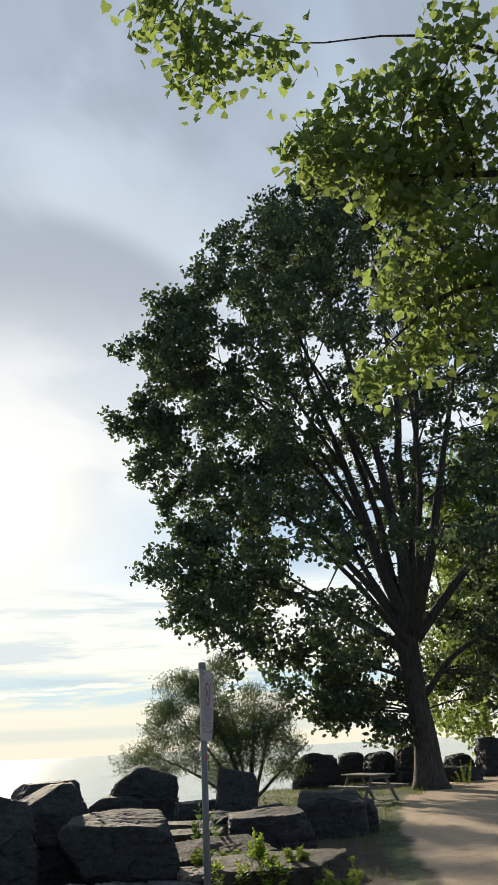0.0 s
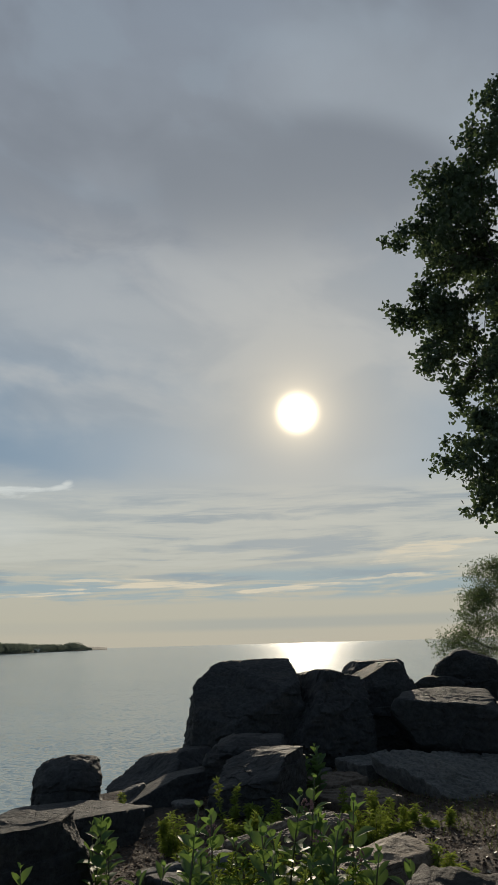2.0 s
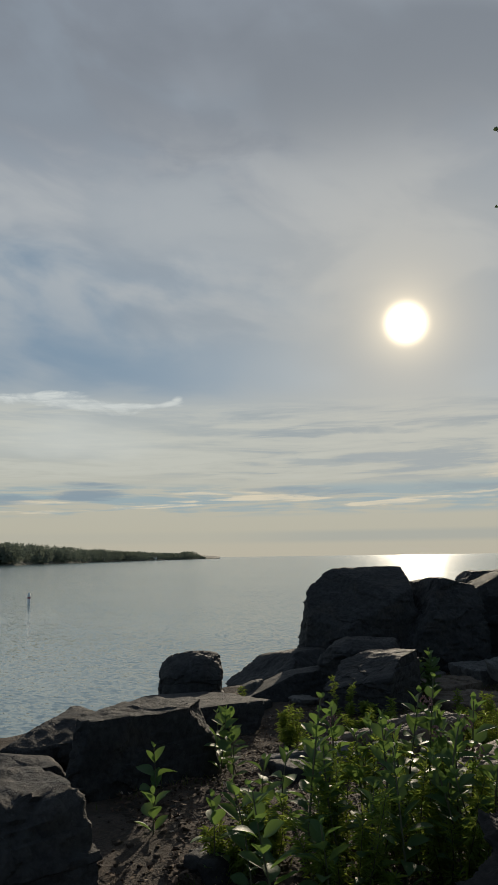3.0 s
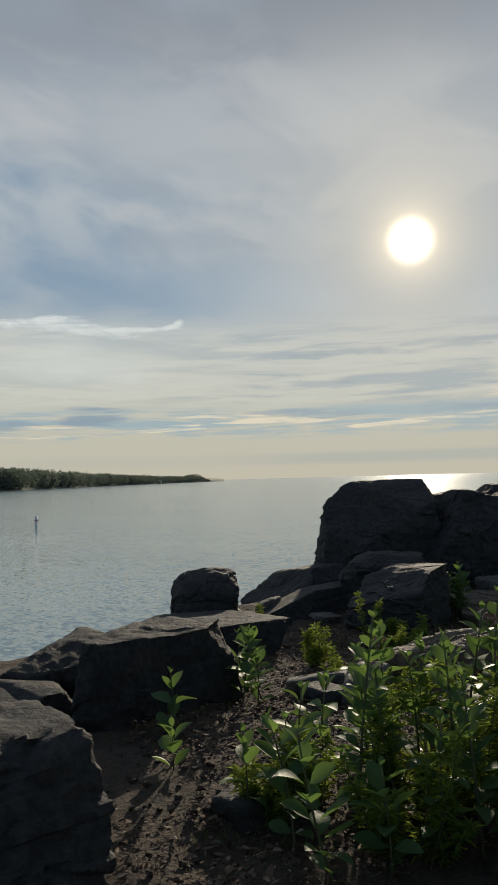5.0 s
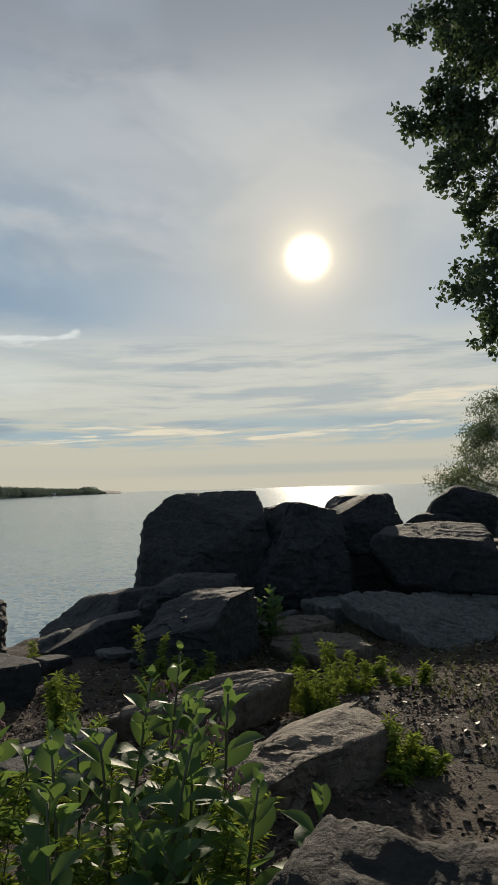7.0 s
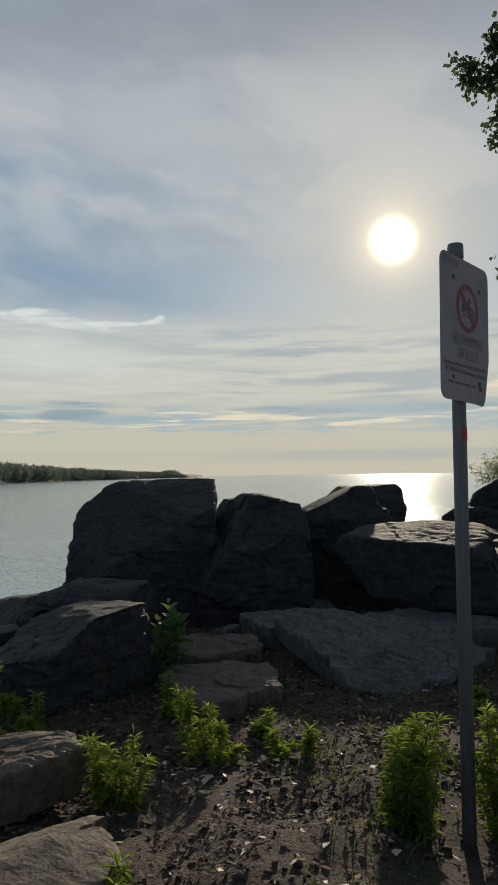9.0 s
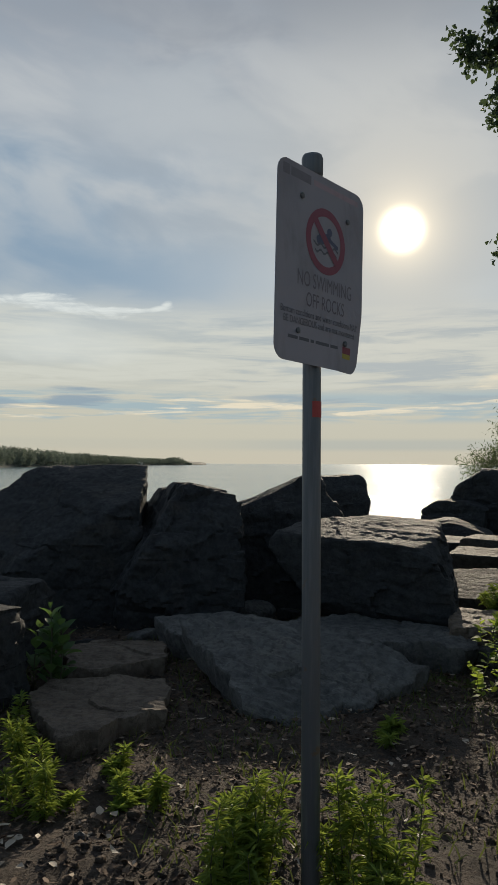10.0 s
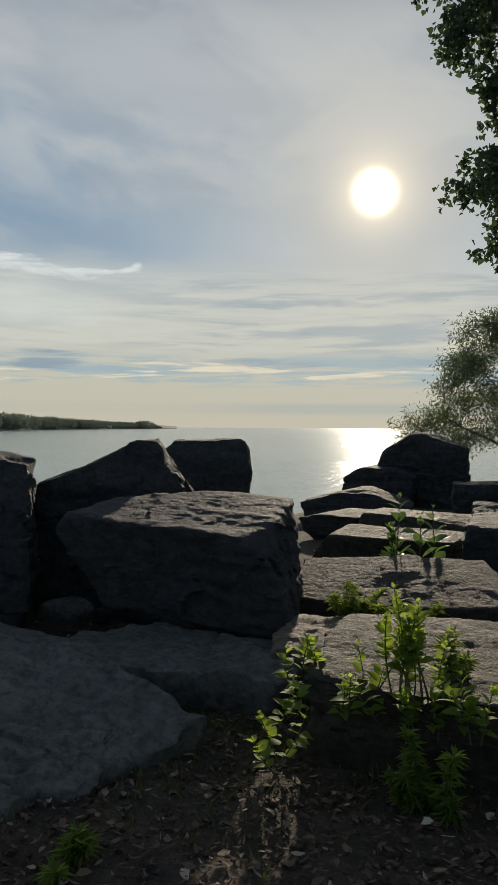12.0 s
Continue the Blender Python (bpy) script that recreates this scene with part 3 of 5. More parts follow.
def land(x, y):
    x, y = np.asarray(x, float), np.asarray(y, float)
    z = -0.06 - 0.11 * ease(2.5, 6.0, y) + 0.06 * ease(1.0, 4.0, x)
    flat = np.stack([x.ravel(), y.ravel(), np.zeros(x.size)], 1)
    near = np.clip(1.3 - np.hypot(x, y - 6) / 40, 0, 1)
    z = z + (0.035 * fbm(flat * 0.9, 3) + 0.030 * fbm(flat * 4.5, 3)).reshape(x.shape) * near
    s = shore(x, y)
    return z - 3.4 * ease(0.5, -3.2, s) * np.where(s < 0.5, 1, 0)


def height_at(x, y):
    return float(land(np.array([x]), np.array([y]))[0])


def spread(lo, hi, step, far):
    mid = list(np.arange(lo, hi + step / 2, step))
    grow, d = [], step
    edge = 0.0
    while edge < far:
        d *= 1.22
        edge += d
        grow.append(edge)
    return np.array([lo - g for g in grow[::-1]] + mid + [hi + g for g in grow])


gx, gy = spread(-6.5, 4.0, 0.09, 4800), spread(-1.0, 13.0, 0.09, 4800)
X, Y = np.meshgrid(gx, gy, indexing="ij")
Z = land(X, Y)
idx = np.arange(X.size).reshape(X.shape)
quads = np.stack([idx[:-1, :-1], idx[1:, :-1], idx[1:, 1:], idx[:-1, 1:]], -1).reshape(-1, 4)
ground = part("ground", np.stack([X, Y, Z], -1).reshape(-1, 3), quads.tolist(), GROUND, smooth=True)
tagged(ground, "bare brown soil and trodden dirt above the shore", "ground", "", "structure")
line = np.interp(Y, [-5, 2, 9, 16, 24, 30, 60], [2.2, 2.4, 3.9, 4.6, 6.6, 9.0, 16.0])
half_path = np.interp(Y, [-5, 9, 16, 30], [1.7, 1.7, 1.75, 2.6])
on_path = np.clip(0.5 + (half_path - np.abs(X - line)) / 0.8, 0, 1)
verge = np.clip(0.5 + (X - line - half_path) / 0.8, 0, 1) * 0.9 + np.clip(1 - np.abs(X - line + half_path + 0.25) / 0.6, 0, 1) * (Y > 8) * 0.8
verge = np.maximum(verge, 0.65 * (Y > 17) * (X < line - half_path))
for key, values in (("path", on_path), ("green", np.clip(verge, 0, 1))):
    attr = ground.data.attributes.new(key, "FLOAT", "POINT")
    attr.data.foreach_set("value", values.ravel().astype(np.float32))
LAKE = -2.0
lake = part("water", [(-4900, -4900, LAKE), (4900, -4900, LAKE), (4900, 4900, LAKE), (-4900, 4900, LAKE)], [(0, 1, 2, 3)], WATER)
tagged(lake, "calm rippled lake reflecting the low sun", "lake", "", "structure")

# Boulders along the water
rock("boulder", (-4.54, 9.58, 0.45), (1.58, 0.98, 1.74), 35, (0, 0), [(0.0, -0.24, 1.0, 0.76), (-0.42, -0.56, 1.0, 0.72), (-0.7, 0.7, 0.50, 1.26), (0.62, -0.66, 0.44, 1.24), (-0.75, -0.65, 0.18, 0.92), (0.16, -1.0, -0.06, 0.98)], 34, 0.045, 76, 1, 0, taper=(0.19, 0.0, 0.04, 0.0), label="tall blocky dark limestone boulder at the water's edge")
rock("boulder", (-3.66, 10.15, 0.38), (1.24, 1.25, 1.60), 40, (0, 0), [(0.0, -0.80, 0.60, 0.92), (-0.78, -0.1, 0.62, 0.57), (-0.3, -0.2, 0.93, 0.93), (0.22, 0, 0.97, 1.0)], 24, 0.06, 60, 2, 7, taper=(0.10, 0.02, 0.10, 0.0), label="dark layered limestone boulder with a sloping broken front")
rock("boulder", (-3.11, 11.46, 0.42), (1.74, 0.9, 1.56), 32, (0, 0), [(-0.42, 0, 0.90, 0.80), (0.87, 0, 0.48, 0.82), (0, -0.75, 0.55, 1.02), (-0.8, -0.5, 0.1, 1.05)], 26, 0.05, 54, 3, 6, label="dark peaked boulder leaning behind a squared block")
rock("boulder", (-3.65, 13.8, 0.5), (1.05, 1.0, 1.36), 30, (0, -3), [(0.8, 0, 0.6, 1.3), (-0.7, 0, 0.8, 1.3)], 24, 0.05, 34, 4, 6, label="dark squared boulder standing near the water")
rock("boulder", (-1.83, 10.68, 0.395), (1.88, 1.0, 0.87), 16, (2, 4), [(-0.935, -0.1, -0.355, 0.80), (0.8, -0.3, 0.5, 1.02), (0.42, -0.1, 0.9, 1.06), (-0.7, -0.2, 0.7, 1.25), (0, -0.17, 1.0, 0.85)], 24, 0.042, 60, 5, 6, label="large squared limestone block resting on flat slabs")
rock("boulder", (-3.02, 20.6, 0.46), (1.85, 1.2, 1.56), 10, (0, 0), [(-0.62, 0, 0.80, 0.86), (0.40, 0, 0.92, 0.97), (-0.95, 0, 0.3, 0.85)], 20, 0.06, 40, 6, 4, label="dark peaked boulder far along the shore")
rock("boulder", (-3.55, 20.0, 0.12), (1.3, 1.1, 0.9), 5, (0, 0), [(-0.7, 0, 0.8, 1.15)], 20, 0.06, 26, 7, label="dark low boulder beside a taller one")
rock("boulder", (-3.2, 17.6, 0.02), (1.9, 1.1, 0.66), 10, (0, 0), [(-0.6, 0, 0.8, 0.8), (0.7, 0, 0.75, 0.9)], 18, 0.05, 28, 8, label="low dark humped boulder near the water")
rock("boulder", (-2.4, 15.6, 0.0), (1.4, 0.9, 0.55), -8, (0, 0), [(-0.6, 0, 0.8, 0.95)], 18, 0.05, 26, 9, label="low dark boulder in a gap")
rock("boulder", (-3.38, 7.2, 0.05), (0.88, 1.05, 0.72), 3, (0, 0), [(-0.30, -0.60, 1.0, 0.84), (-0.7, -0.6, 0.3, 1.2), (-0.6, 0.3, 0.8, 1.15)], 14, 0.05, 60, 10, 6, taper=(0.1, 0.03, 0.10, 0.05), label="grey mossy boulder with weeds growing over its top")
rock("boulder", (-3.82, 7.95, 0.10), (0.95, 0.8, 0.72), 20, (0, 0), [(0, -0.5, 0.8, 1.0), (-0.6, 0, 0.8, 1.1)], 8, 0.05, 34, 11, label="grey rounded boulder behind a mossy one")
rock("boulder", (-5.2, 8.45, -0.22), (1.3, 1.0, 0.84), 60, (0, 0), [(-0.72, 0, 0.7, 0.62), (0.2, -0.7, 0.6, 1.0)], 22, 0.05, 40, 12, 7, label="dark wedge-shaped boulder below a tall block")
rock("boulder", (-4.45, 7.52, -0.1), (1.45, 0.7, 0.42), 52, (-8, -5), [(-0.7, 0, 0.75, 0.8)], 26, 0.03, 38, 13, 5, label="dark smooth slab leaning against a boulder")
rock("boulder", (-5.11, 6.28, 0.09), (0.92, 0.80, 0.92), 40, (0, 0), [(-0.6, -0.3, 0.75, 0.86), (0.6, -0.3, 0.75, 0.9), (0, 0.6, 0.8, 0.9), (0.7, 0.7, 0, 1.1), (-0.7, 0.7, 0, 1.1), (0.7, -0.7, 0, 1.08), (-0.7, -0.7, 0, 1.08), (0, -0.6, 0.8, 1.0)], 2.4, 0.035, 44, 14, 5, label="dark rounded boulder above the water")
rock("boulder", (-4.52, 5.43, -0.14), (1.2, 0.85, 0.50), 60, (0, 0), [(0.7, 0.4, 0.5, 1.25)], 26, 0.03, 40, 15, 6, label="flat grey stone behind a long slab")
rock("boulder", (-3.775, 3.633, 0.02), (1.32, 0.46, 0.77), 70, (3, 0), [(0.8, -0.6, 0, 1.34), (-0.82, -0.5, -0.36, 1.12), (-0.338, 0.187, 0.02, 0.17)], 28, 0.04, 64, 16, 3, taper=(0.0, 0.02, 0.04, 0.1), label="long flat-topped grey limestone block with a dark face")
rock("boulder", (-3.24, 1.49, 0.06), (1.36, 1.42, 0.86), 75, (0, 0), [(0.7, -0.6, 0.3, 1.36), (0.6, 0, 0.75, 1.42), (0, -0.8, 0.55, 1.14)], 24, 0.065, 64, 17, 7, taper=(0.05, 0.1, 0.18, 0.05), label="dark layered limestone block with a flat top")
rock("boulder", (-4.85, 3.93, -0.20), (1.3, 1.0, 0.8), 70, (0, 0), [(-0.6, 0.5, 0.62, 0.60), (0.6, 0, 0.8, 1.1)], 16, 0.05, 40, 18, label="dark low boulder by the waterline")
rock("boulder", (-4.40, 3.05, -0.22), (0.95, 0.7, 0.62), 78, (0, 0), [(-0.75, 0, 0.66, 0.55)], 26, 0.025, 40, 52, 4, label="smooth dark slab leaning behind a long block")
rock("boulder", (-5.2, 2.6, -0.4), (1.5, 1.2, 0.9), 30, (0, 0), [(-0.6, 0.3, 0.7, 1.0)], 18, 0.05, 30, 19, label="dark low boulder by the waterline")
rock("boulder", (-0.57, 2.64, 0.13), (0.84, 1.35, 0.78), -20, (5, 4), [(-0.75, -0.2, 0.6, 1.12), (0.0, -0.75, 0.82, 0.62), (-0.3, -0.45, 0.8, 0.74), (0.7, 0.1, 0.6, 1.05), (-0.5, 0.7, 0.3, 1.2)], 16, 0.085, 76, 20, 12, SHADED_STONE, label="rough dark boulder among tall weeds")
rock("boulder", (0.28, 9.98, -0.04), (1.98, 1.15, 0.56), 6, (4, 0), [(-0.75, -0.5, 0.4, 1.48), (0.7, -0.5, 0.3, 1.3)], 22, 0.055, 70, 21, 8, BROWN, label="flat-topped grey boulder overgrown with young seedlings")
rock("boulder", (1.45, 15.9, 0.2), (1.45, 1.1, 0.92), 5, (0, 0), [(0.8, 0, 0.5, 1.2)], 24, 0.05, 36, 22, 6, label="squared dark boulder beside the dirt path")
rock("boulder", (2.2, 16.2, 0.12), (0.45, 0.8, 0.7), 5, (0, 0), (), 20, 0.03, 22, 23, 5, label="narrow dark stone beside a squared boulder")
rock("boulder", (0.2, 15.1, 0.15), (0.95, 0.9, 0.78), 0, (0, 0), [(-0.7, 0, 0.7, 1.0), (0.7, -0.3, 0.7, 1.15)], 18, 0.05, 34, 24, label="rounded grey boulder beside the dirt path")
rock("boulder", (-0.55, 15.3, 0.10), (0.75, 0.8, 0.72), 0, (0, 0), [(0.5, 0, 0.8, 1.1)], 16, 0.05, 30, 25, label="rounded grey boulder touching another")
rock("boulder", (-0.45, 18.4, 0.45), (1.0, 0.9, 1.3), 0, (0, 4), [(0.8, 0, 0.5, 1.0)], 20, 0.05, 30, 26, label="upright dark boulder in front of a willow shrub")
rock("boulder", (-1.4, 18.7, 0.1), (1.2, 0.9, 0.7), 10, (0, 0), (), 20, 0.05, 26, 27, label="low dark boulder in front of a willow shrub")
for k, (x, y, top, w, cut) in enumerate([(2.35, 33.3, 1.25, 2.1, -0.7), (4.15, 35.2, 1.23, 1.35, 0.0), (5.1, 33.0, 1.19, 1.35, 0.4), (6.0, 31.9, 1.55, 0.95, 0.3), (9.1, 36.4, 0.88, 1.3, -0.6), (10.3, 35.0, 1.45, 1.6, 0.7), (8.25, 32.4, 0.45, 1.5, 0.0), (12.6, 36.0, 1.2, 1.6, 0.3)]):
    rock("boulder", (x, y, (top - 0.3) / 2), (w, 1.4, top + 0.3), 7 * k - 12, (0, 0), [(cut, 0.0, 0.75, 0.95), (-0.5, -0.3, 0.7, 0.98), (0.5, -0.2, 0.8, 1.05)], 5, 0.09, 26, 30 + k, 10, taper=(0.25, 0.22, 0.2, 0.2), label="dark boulder in a row lining the point", group="boulders lining the point")

rs = np.random.RandomState(61)
for k, (x, y) in enumerate([(-3.05, 10.75), (-2.75, 10.9), (-0.72, 10.15), (-0.6, 10.6), (-0.85, 10.95), (-0.95, 11.2), (-3.3, 9.3), (-3.6, 8.9), (-4.2, 9.0), (-2.3, 12.3), (-2.0, 12.0), (-1.75, 12.25), (-0.35, 12.2), (0.25, 11.9), (-4.9, 7.2), (-4.5, 6.6), (-4.1, 7.0), (-0.2, 13.9), (-2.55, 4.45), (-2.8, 4.3), (-3.0, 4.6), (-2.32, 2.6), (0.9, 11.0), (1.3, 12.2), (-1.9, 16.6), (-0.9, 17.2)]):
    w = rs.uniform(0.22, 0.5)
    rock("stone", (x, y, height_at(x, y) + 0.02), (w, w * rs.uniform(0.6, 0.9), w * rs.uniform(0.35, 0.7)), rs.uniform(0, 180), (rs.normal() * 6, rs.normal() * 6), (), 5, 0.018, 14, 400 + k, 10, (SLAB, ROCK)[k % 2], label="broken grey stone lying between the boulders", group="loose stones", category="stone")

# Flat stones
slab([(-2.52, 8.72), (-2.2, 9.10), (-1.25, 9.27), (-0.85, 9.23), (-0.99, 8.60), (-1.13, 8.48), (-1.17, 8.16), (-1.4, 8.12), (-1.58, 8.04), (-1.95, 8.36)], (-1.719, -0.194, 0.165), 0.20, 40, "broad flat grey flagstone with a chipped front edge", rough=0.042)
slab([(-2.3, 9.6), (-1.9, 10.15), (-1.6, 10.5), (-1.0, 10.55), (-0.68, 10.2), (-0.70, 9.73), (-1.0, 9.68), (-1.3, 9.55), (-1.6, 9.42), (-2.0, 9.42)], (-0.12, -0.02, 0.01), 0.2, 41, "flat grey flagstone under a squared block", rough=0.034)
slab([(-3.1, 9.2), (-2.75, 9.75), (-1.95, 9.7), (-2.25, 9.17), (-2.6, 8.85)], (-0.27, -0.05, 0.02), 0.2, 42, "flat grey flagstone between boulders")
slab([(-2.85, 7.60), (-2.88, 7.88), (-2.27, 8.28), (-1.93, 7.80), (-2.0, 7.5), (-1.97, 7.28), (-2.10, 7.12)], (-0.085, 0, 0), 0.16, 43, "flat flagstone with a pale broken corner", WARM)
slab([(-3.45, 8.5), (-2.8, 8.92), (-2.5, 8.55), (-2.95, 8.05)], (-0.05, 0, 0), 0.2, 44, "flat flagstone lying between boulders", WARM)
slab([(-2.95, 5.15), (-2.72, 5.9), (-2.17, 6.08), (-1.98, 5.95), (-1.97, 5.63), (-2.1, 5.42), (-2.45, 5.05)], (0.415, 0.145, 0.0), 0.24, 45, "rough tilted flat stone among weeds", WARM, rough=0.030, worn=0.03)
rock("slab", (-1.58, 4.72, -0.07), (0.70, 1.30, 0.42), -14, (0, 0), [(-0.55, 0.0, 0.83, 0.74), (0.10, -0.42, 0.95, 0.88), (0.6, 0.5, 0.3, 1.12), (-0.6, 0.7, 0.1, 1.12), (0.7, -0.5, 0.4, 1.1)], 12, 0.075, 72, 46, 9, WARM, label="brown sloping stone half buried in soil", group="flat stones", category="stone slab")
rock("slab", (-0.55, 11.45, 0.08), (1.65, 0.95, 0.44), 10, (9, 0), [(-0.8, -0.5, 0.2, 1.15), (0.7, 0.4, 0.2, 1.2)], 24, 0.040, 60, 47, 6, BROWN, label="large flat sunlit stone behind a block", group="flat stones", category="stone slab")
rock("slab", (-1.25, 13.3, 0.08), (1.7, 0.7, 0.46), 4, (3, 0), [(-0.7, -0.5, 0, 1.2)], 26, 0.036, 48, 48, 5, BROWN, label="long flat stone catching the sun", group="flat stones", category="stone slab")
rock("slab", (-1.2, 15.0, 0.06), (1.8, 0.7, 0.5), -3, (2, 0), (), 26, 0.040, 34, 49, 5, BROWN, label="long flat stone farther along the shore", group="flat stones", category="stone slab")
rock("slab", (0.24, 12.9, 0.2), (1.35, 0.9, 0.76), 6, (4, -3), [(-0.7, -0.5, 0.2, 1.15)], 24, 0.04, 44, 50, 6, ROCK, label="dark block with a flat sunlit top", group="flat stones", category="stone slab")
rock("slab", (-0.78, 10.45, -0.04), (0.5, 0.8, 0.34), 10, (0, 0), [(0.6, -0.6, 0.3, 1.0)], 16, 0.05, 36, 51, 8, WARM, label="broken stone beside a squared block", group="flat stones", category="stone slab")


# Leaves and trees
def orient(rs, n, droop=0.0):
    """Random leaf frames: along and across vectors."""
    a = rs.normal(size=(n, 3))
    a[:, 2] -= droop
    a /= np.linalg.norm(a, axis=1)[:, None]
    b = np.cross(a, rs.normal(size=(n, 3)))
    b /= np.linalg.norm(b, axis=1)[:, None] + 1e-9
    return a, b


def leaf_mass(rs, centres, length, width, droop=0.4, shape="poplar"):
    """Many folded leaves as verts and faces; lengths vary."""
    n = len(centres)
    a, b = orient(rs, n, droop)
    c = np.cross(a, b)
    l = (length * rs.uniform(0.7, 1.25, n))[:, None]
    w = (width * rs.uniform(0.7, 1.25, n))[:, None]
    base = centres
    if shape == "poplar":
        ring = [(0.0, 0.0, 0.0), (0.12, -0.42, 0.10), (0.45, -0.46, 0.16), (1.0, 0.0, -0.1), (0.45, 0.46, 0.16), (0.12, 0.42, 0.10)]
    elif shape == "lobed":
        ring = [(0.0, 0.0, 0.0), (-0.06, -0.36, 0.10), (0.18, -0.54, 0.18), (0.36, -0.43, 0.12), (0.60, -0.44, 0.12), (0.68, -0.27, 0.05), (1.0, 0.0, -0.12), (0.68, 0.27, 0.05), (0.60, 0.44, 0.12), (0.36, 0.43, 0.12), (0.18, 0.54, 0.18), (-0.06, 0.36, 0.10)]
    else:
        ring = [(0.0, 0.0, 0.0), (0.45, -0.5, 0.18), (1.0, 0.0, 0.0), (0.45, 0.5, 0.18)]
    v = np.stack([base + a * l * p + b * w * q + c * w * h for p, q, h in ring], 1).reshape(-1, 3)
    k = len(ring)
    i = np.arange(n)[:, None] * k
    f = np.concatenate([i + [[0, q, q + 1]] for q in range(1, k - 1)], 0)
    return v, f


def big_mesh(name, v, f, mat, parent=None, label=""):
    """One mesh of many triangles."""
    f = np.asarray(f)
    me = bpy.data.meshes.new(name)
    me.vertices.add(len(v))
    me.vertices.foreach_set("co", np.asarray(v, np.float32).ravel())
    me.loops.add(f.size)
    me.loops.foreach_set("vertex_index", f.astype(np.int32).ravel())
    me.polygons.add(len(f))
    me.polygons.foreach_set("loop_start", np.arange(0, f.size, f.shape[1], dtype=np.int32))
    me.materials.append(mat)
    me.update(calc_edges=True)
    ob = new(name, me)
    if parent:
        ob.parent = parent
    if label:
        ob["label"] = label
    return ob


def bent(a, b, rs, sag=0.0, wob=0.06, n=6):
    a, b = np.array(a, float), np.array(b, float)
    t = np.linspace(0, 1, n)[:, None]
    p = a + (b - a) * t
    size = np.linalg.norm(b - a)
    p += np.sin(np.pi * t) * (rs.normal(size=3) * wob * size + np.array([0, 0, sag * size]))
    return p


def tree(name, base, trunk, limbs, boughs, mat, leaf, per_bough, per_cluster, spread_leaf, seed, label, category="tree", group="", bark=None, trunk_sides=14, shape="poplar", flare=1.5):
    """trunk: [(x, y, z, r)]; limbs: [[(x, y, z, r)...]]; boughs: [(x, y, z, radius)], all from the base."""
    rs = np.random.RandomState(seed)
    top = root(name, base, label, category, group)
    t = np.array(trunk, float)
    k = np.linspace(0, len(t) - 1, 18)
    tp = np.stack([np.interp(k, np.arange(len(t)), t[:, q]) for q in range(4)], 1)
    if len(t) > 2:
        tp[:, :3] += np.stack([vnoise(np.stack([k * 0.7 + seed, k * 0 + q, k * 0], 1)) for q in range(3)], 1) * np.array([0.05, 0.05, 0])
    tv, tf = tube(tp[:, :3], tp[:, 3] * (1 + (flare - 1) * np.exp(-(tp[:, 2] - tp[0, 2]) / 0.5)), trunk_sides)
    part("trunk", tv, tf, bark or BARK, top, smooth=True)
    nodes = [(tp[j, :3], tp[j, 3]) for j in range(6, 18)]
    for limb in limbs:
        q = np.array(limb, float)
        k = np.linspace(0, len(q) - 1, 22)
        lp = np.stack([np.interp(k, np.arange(len(q)), q[:, j]) for j in range(4)], 1)
        lp[1:-1, :3] += rs.normal(size=(20, 3)) * 0.011 * np.linalg.norm(q[-1, :3] - q[0, :3])
        for again in range(4):
            lp[1:-1] = 0.25 * lp[:-2] + 0.5 * lp[1:-1] + 0.25 * lp[2:]
        v, f = tube(lp[:, :3], lp[:, 3], 8)
        part("limb", v, f, bark or BARK, top, smooth=True)
        nodes += [(lp[j, :3], lp[j, 3]) for j in range(4, 22, 2)]
    where, girth = np.array([q[0] for q in nodes]), np.array([q[1] for q in nodes])
    twigs, leaves = [], []
    for bx, by, bz, br in boughs:
        c = np.array([bx, by, bz], float)
        gap = np.linalg.norm(where - c, axis=1) + 0.9 * np.maximum(where[:, 2] - c[2], 0)
        j = int(gap.argmin())
        r0 = min(girth[j] * 0.5, 0.015 + 0.010 * np.linalg.norm(where[j] - c))
        line_b = bent(where[j], c, rs, 0.08, 0.07, 6)
        twigs.append(tube(line_b, np.linspace(r0, r0 * 0.3, 6), 5))
        m = max(3, int(per_bough * (br / 1.4) ** 1.6))
        d = rs.normal(size=(m, 3))
        d /= np.linalg.norm(d, axis=1)[:, None]
        ends = c + d * (br * rs.uniform(0.35, 1.0, m) ** 0.6)[:, None] * np.array([1, 1, 0.75])
        for e in ends[: max(3, m // 3)]:
            twigs.append(tube(bent(line_b[rs.randint(3, 6)], e, rs, 0.05, 0.08, 4), np.linspace(r0 * 0.4, 0.006, 4), 3))
        n = per_cluster
        leaves.append((ends[:, None] + rs.normal(size=(m, n, 3)) * spread_leaf * np.array([1, 1, 0.8])).reshape(-1, 3))
    v, f = merged(twigs)
    tagged(part("branchwork", v, f, bark or BARK, top), kind="stuff")
    v, f = leaf_mass(rs, np.concatenate(leaves), *leaf, shape=shape)
    tagged(big_mesh("crown", v, f, mat, top), kind="stuff")
    return top


def crown_boughs(rs, count, zs, radii, inner=0.3, size=(1.1, 1.9), keep=lambda a: True):
    out = []
    lo, hi = zs[0], zs[-1]
    while len(out) < count:
        z = rs.uniform(lo, hi)
        r = np.interp(z, zs, radii)
        if rs.rand() > (r / max(radii)) ** 1.2:
            continue
        a = rs.uniform(0, 2 * math.pi)
        if not keep(a):
            continue
        d = r * rs.uniform(inner ** 2, 1.0) ** 0.5 * (0.90 + 0.10 * math.sin(7 * a + z * 1.3))
        out.append((d * math.cos(a), d * math.sin(a), z, rs.uniform(*size)))
    return out


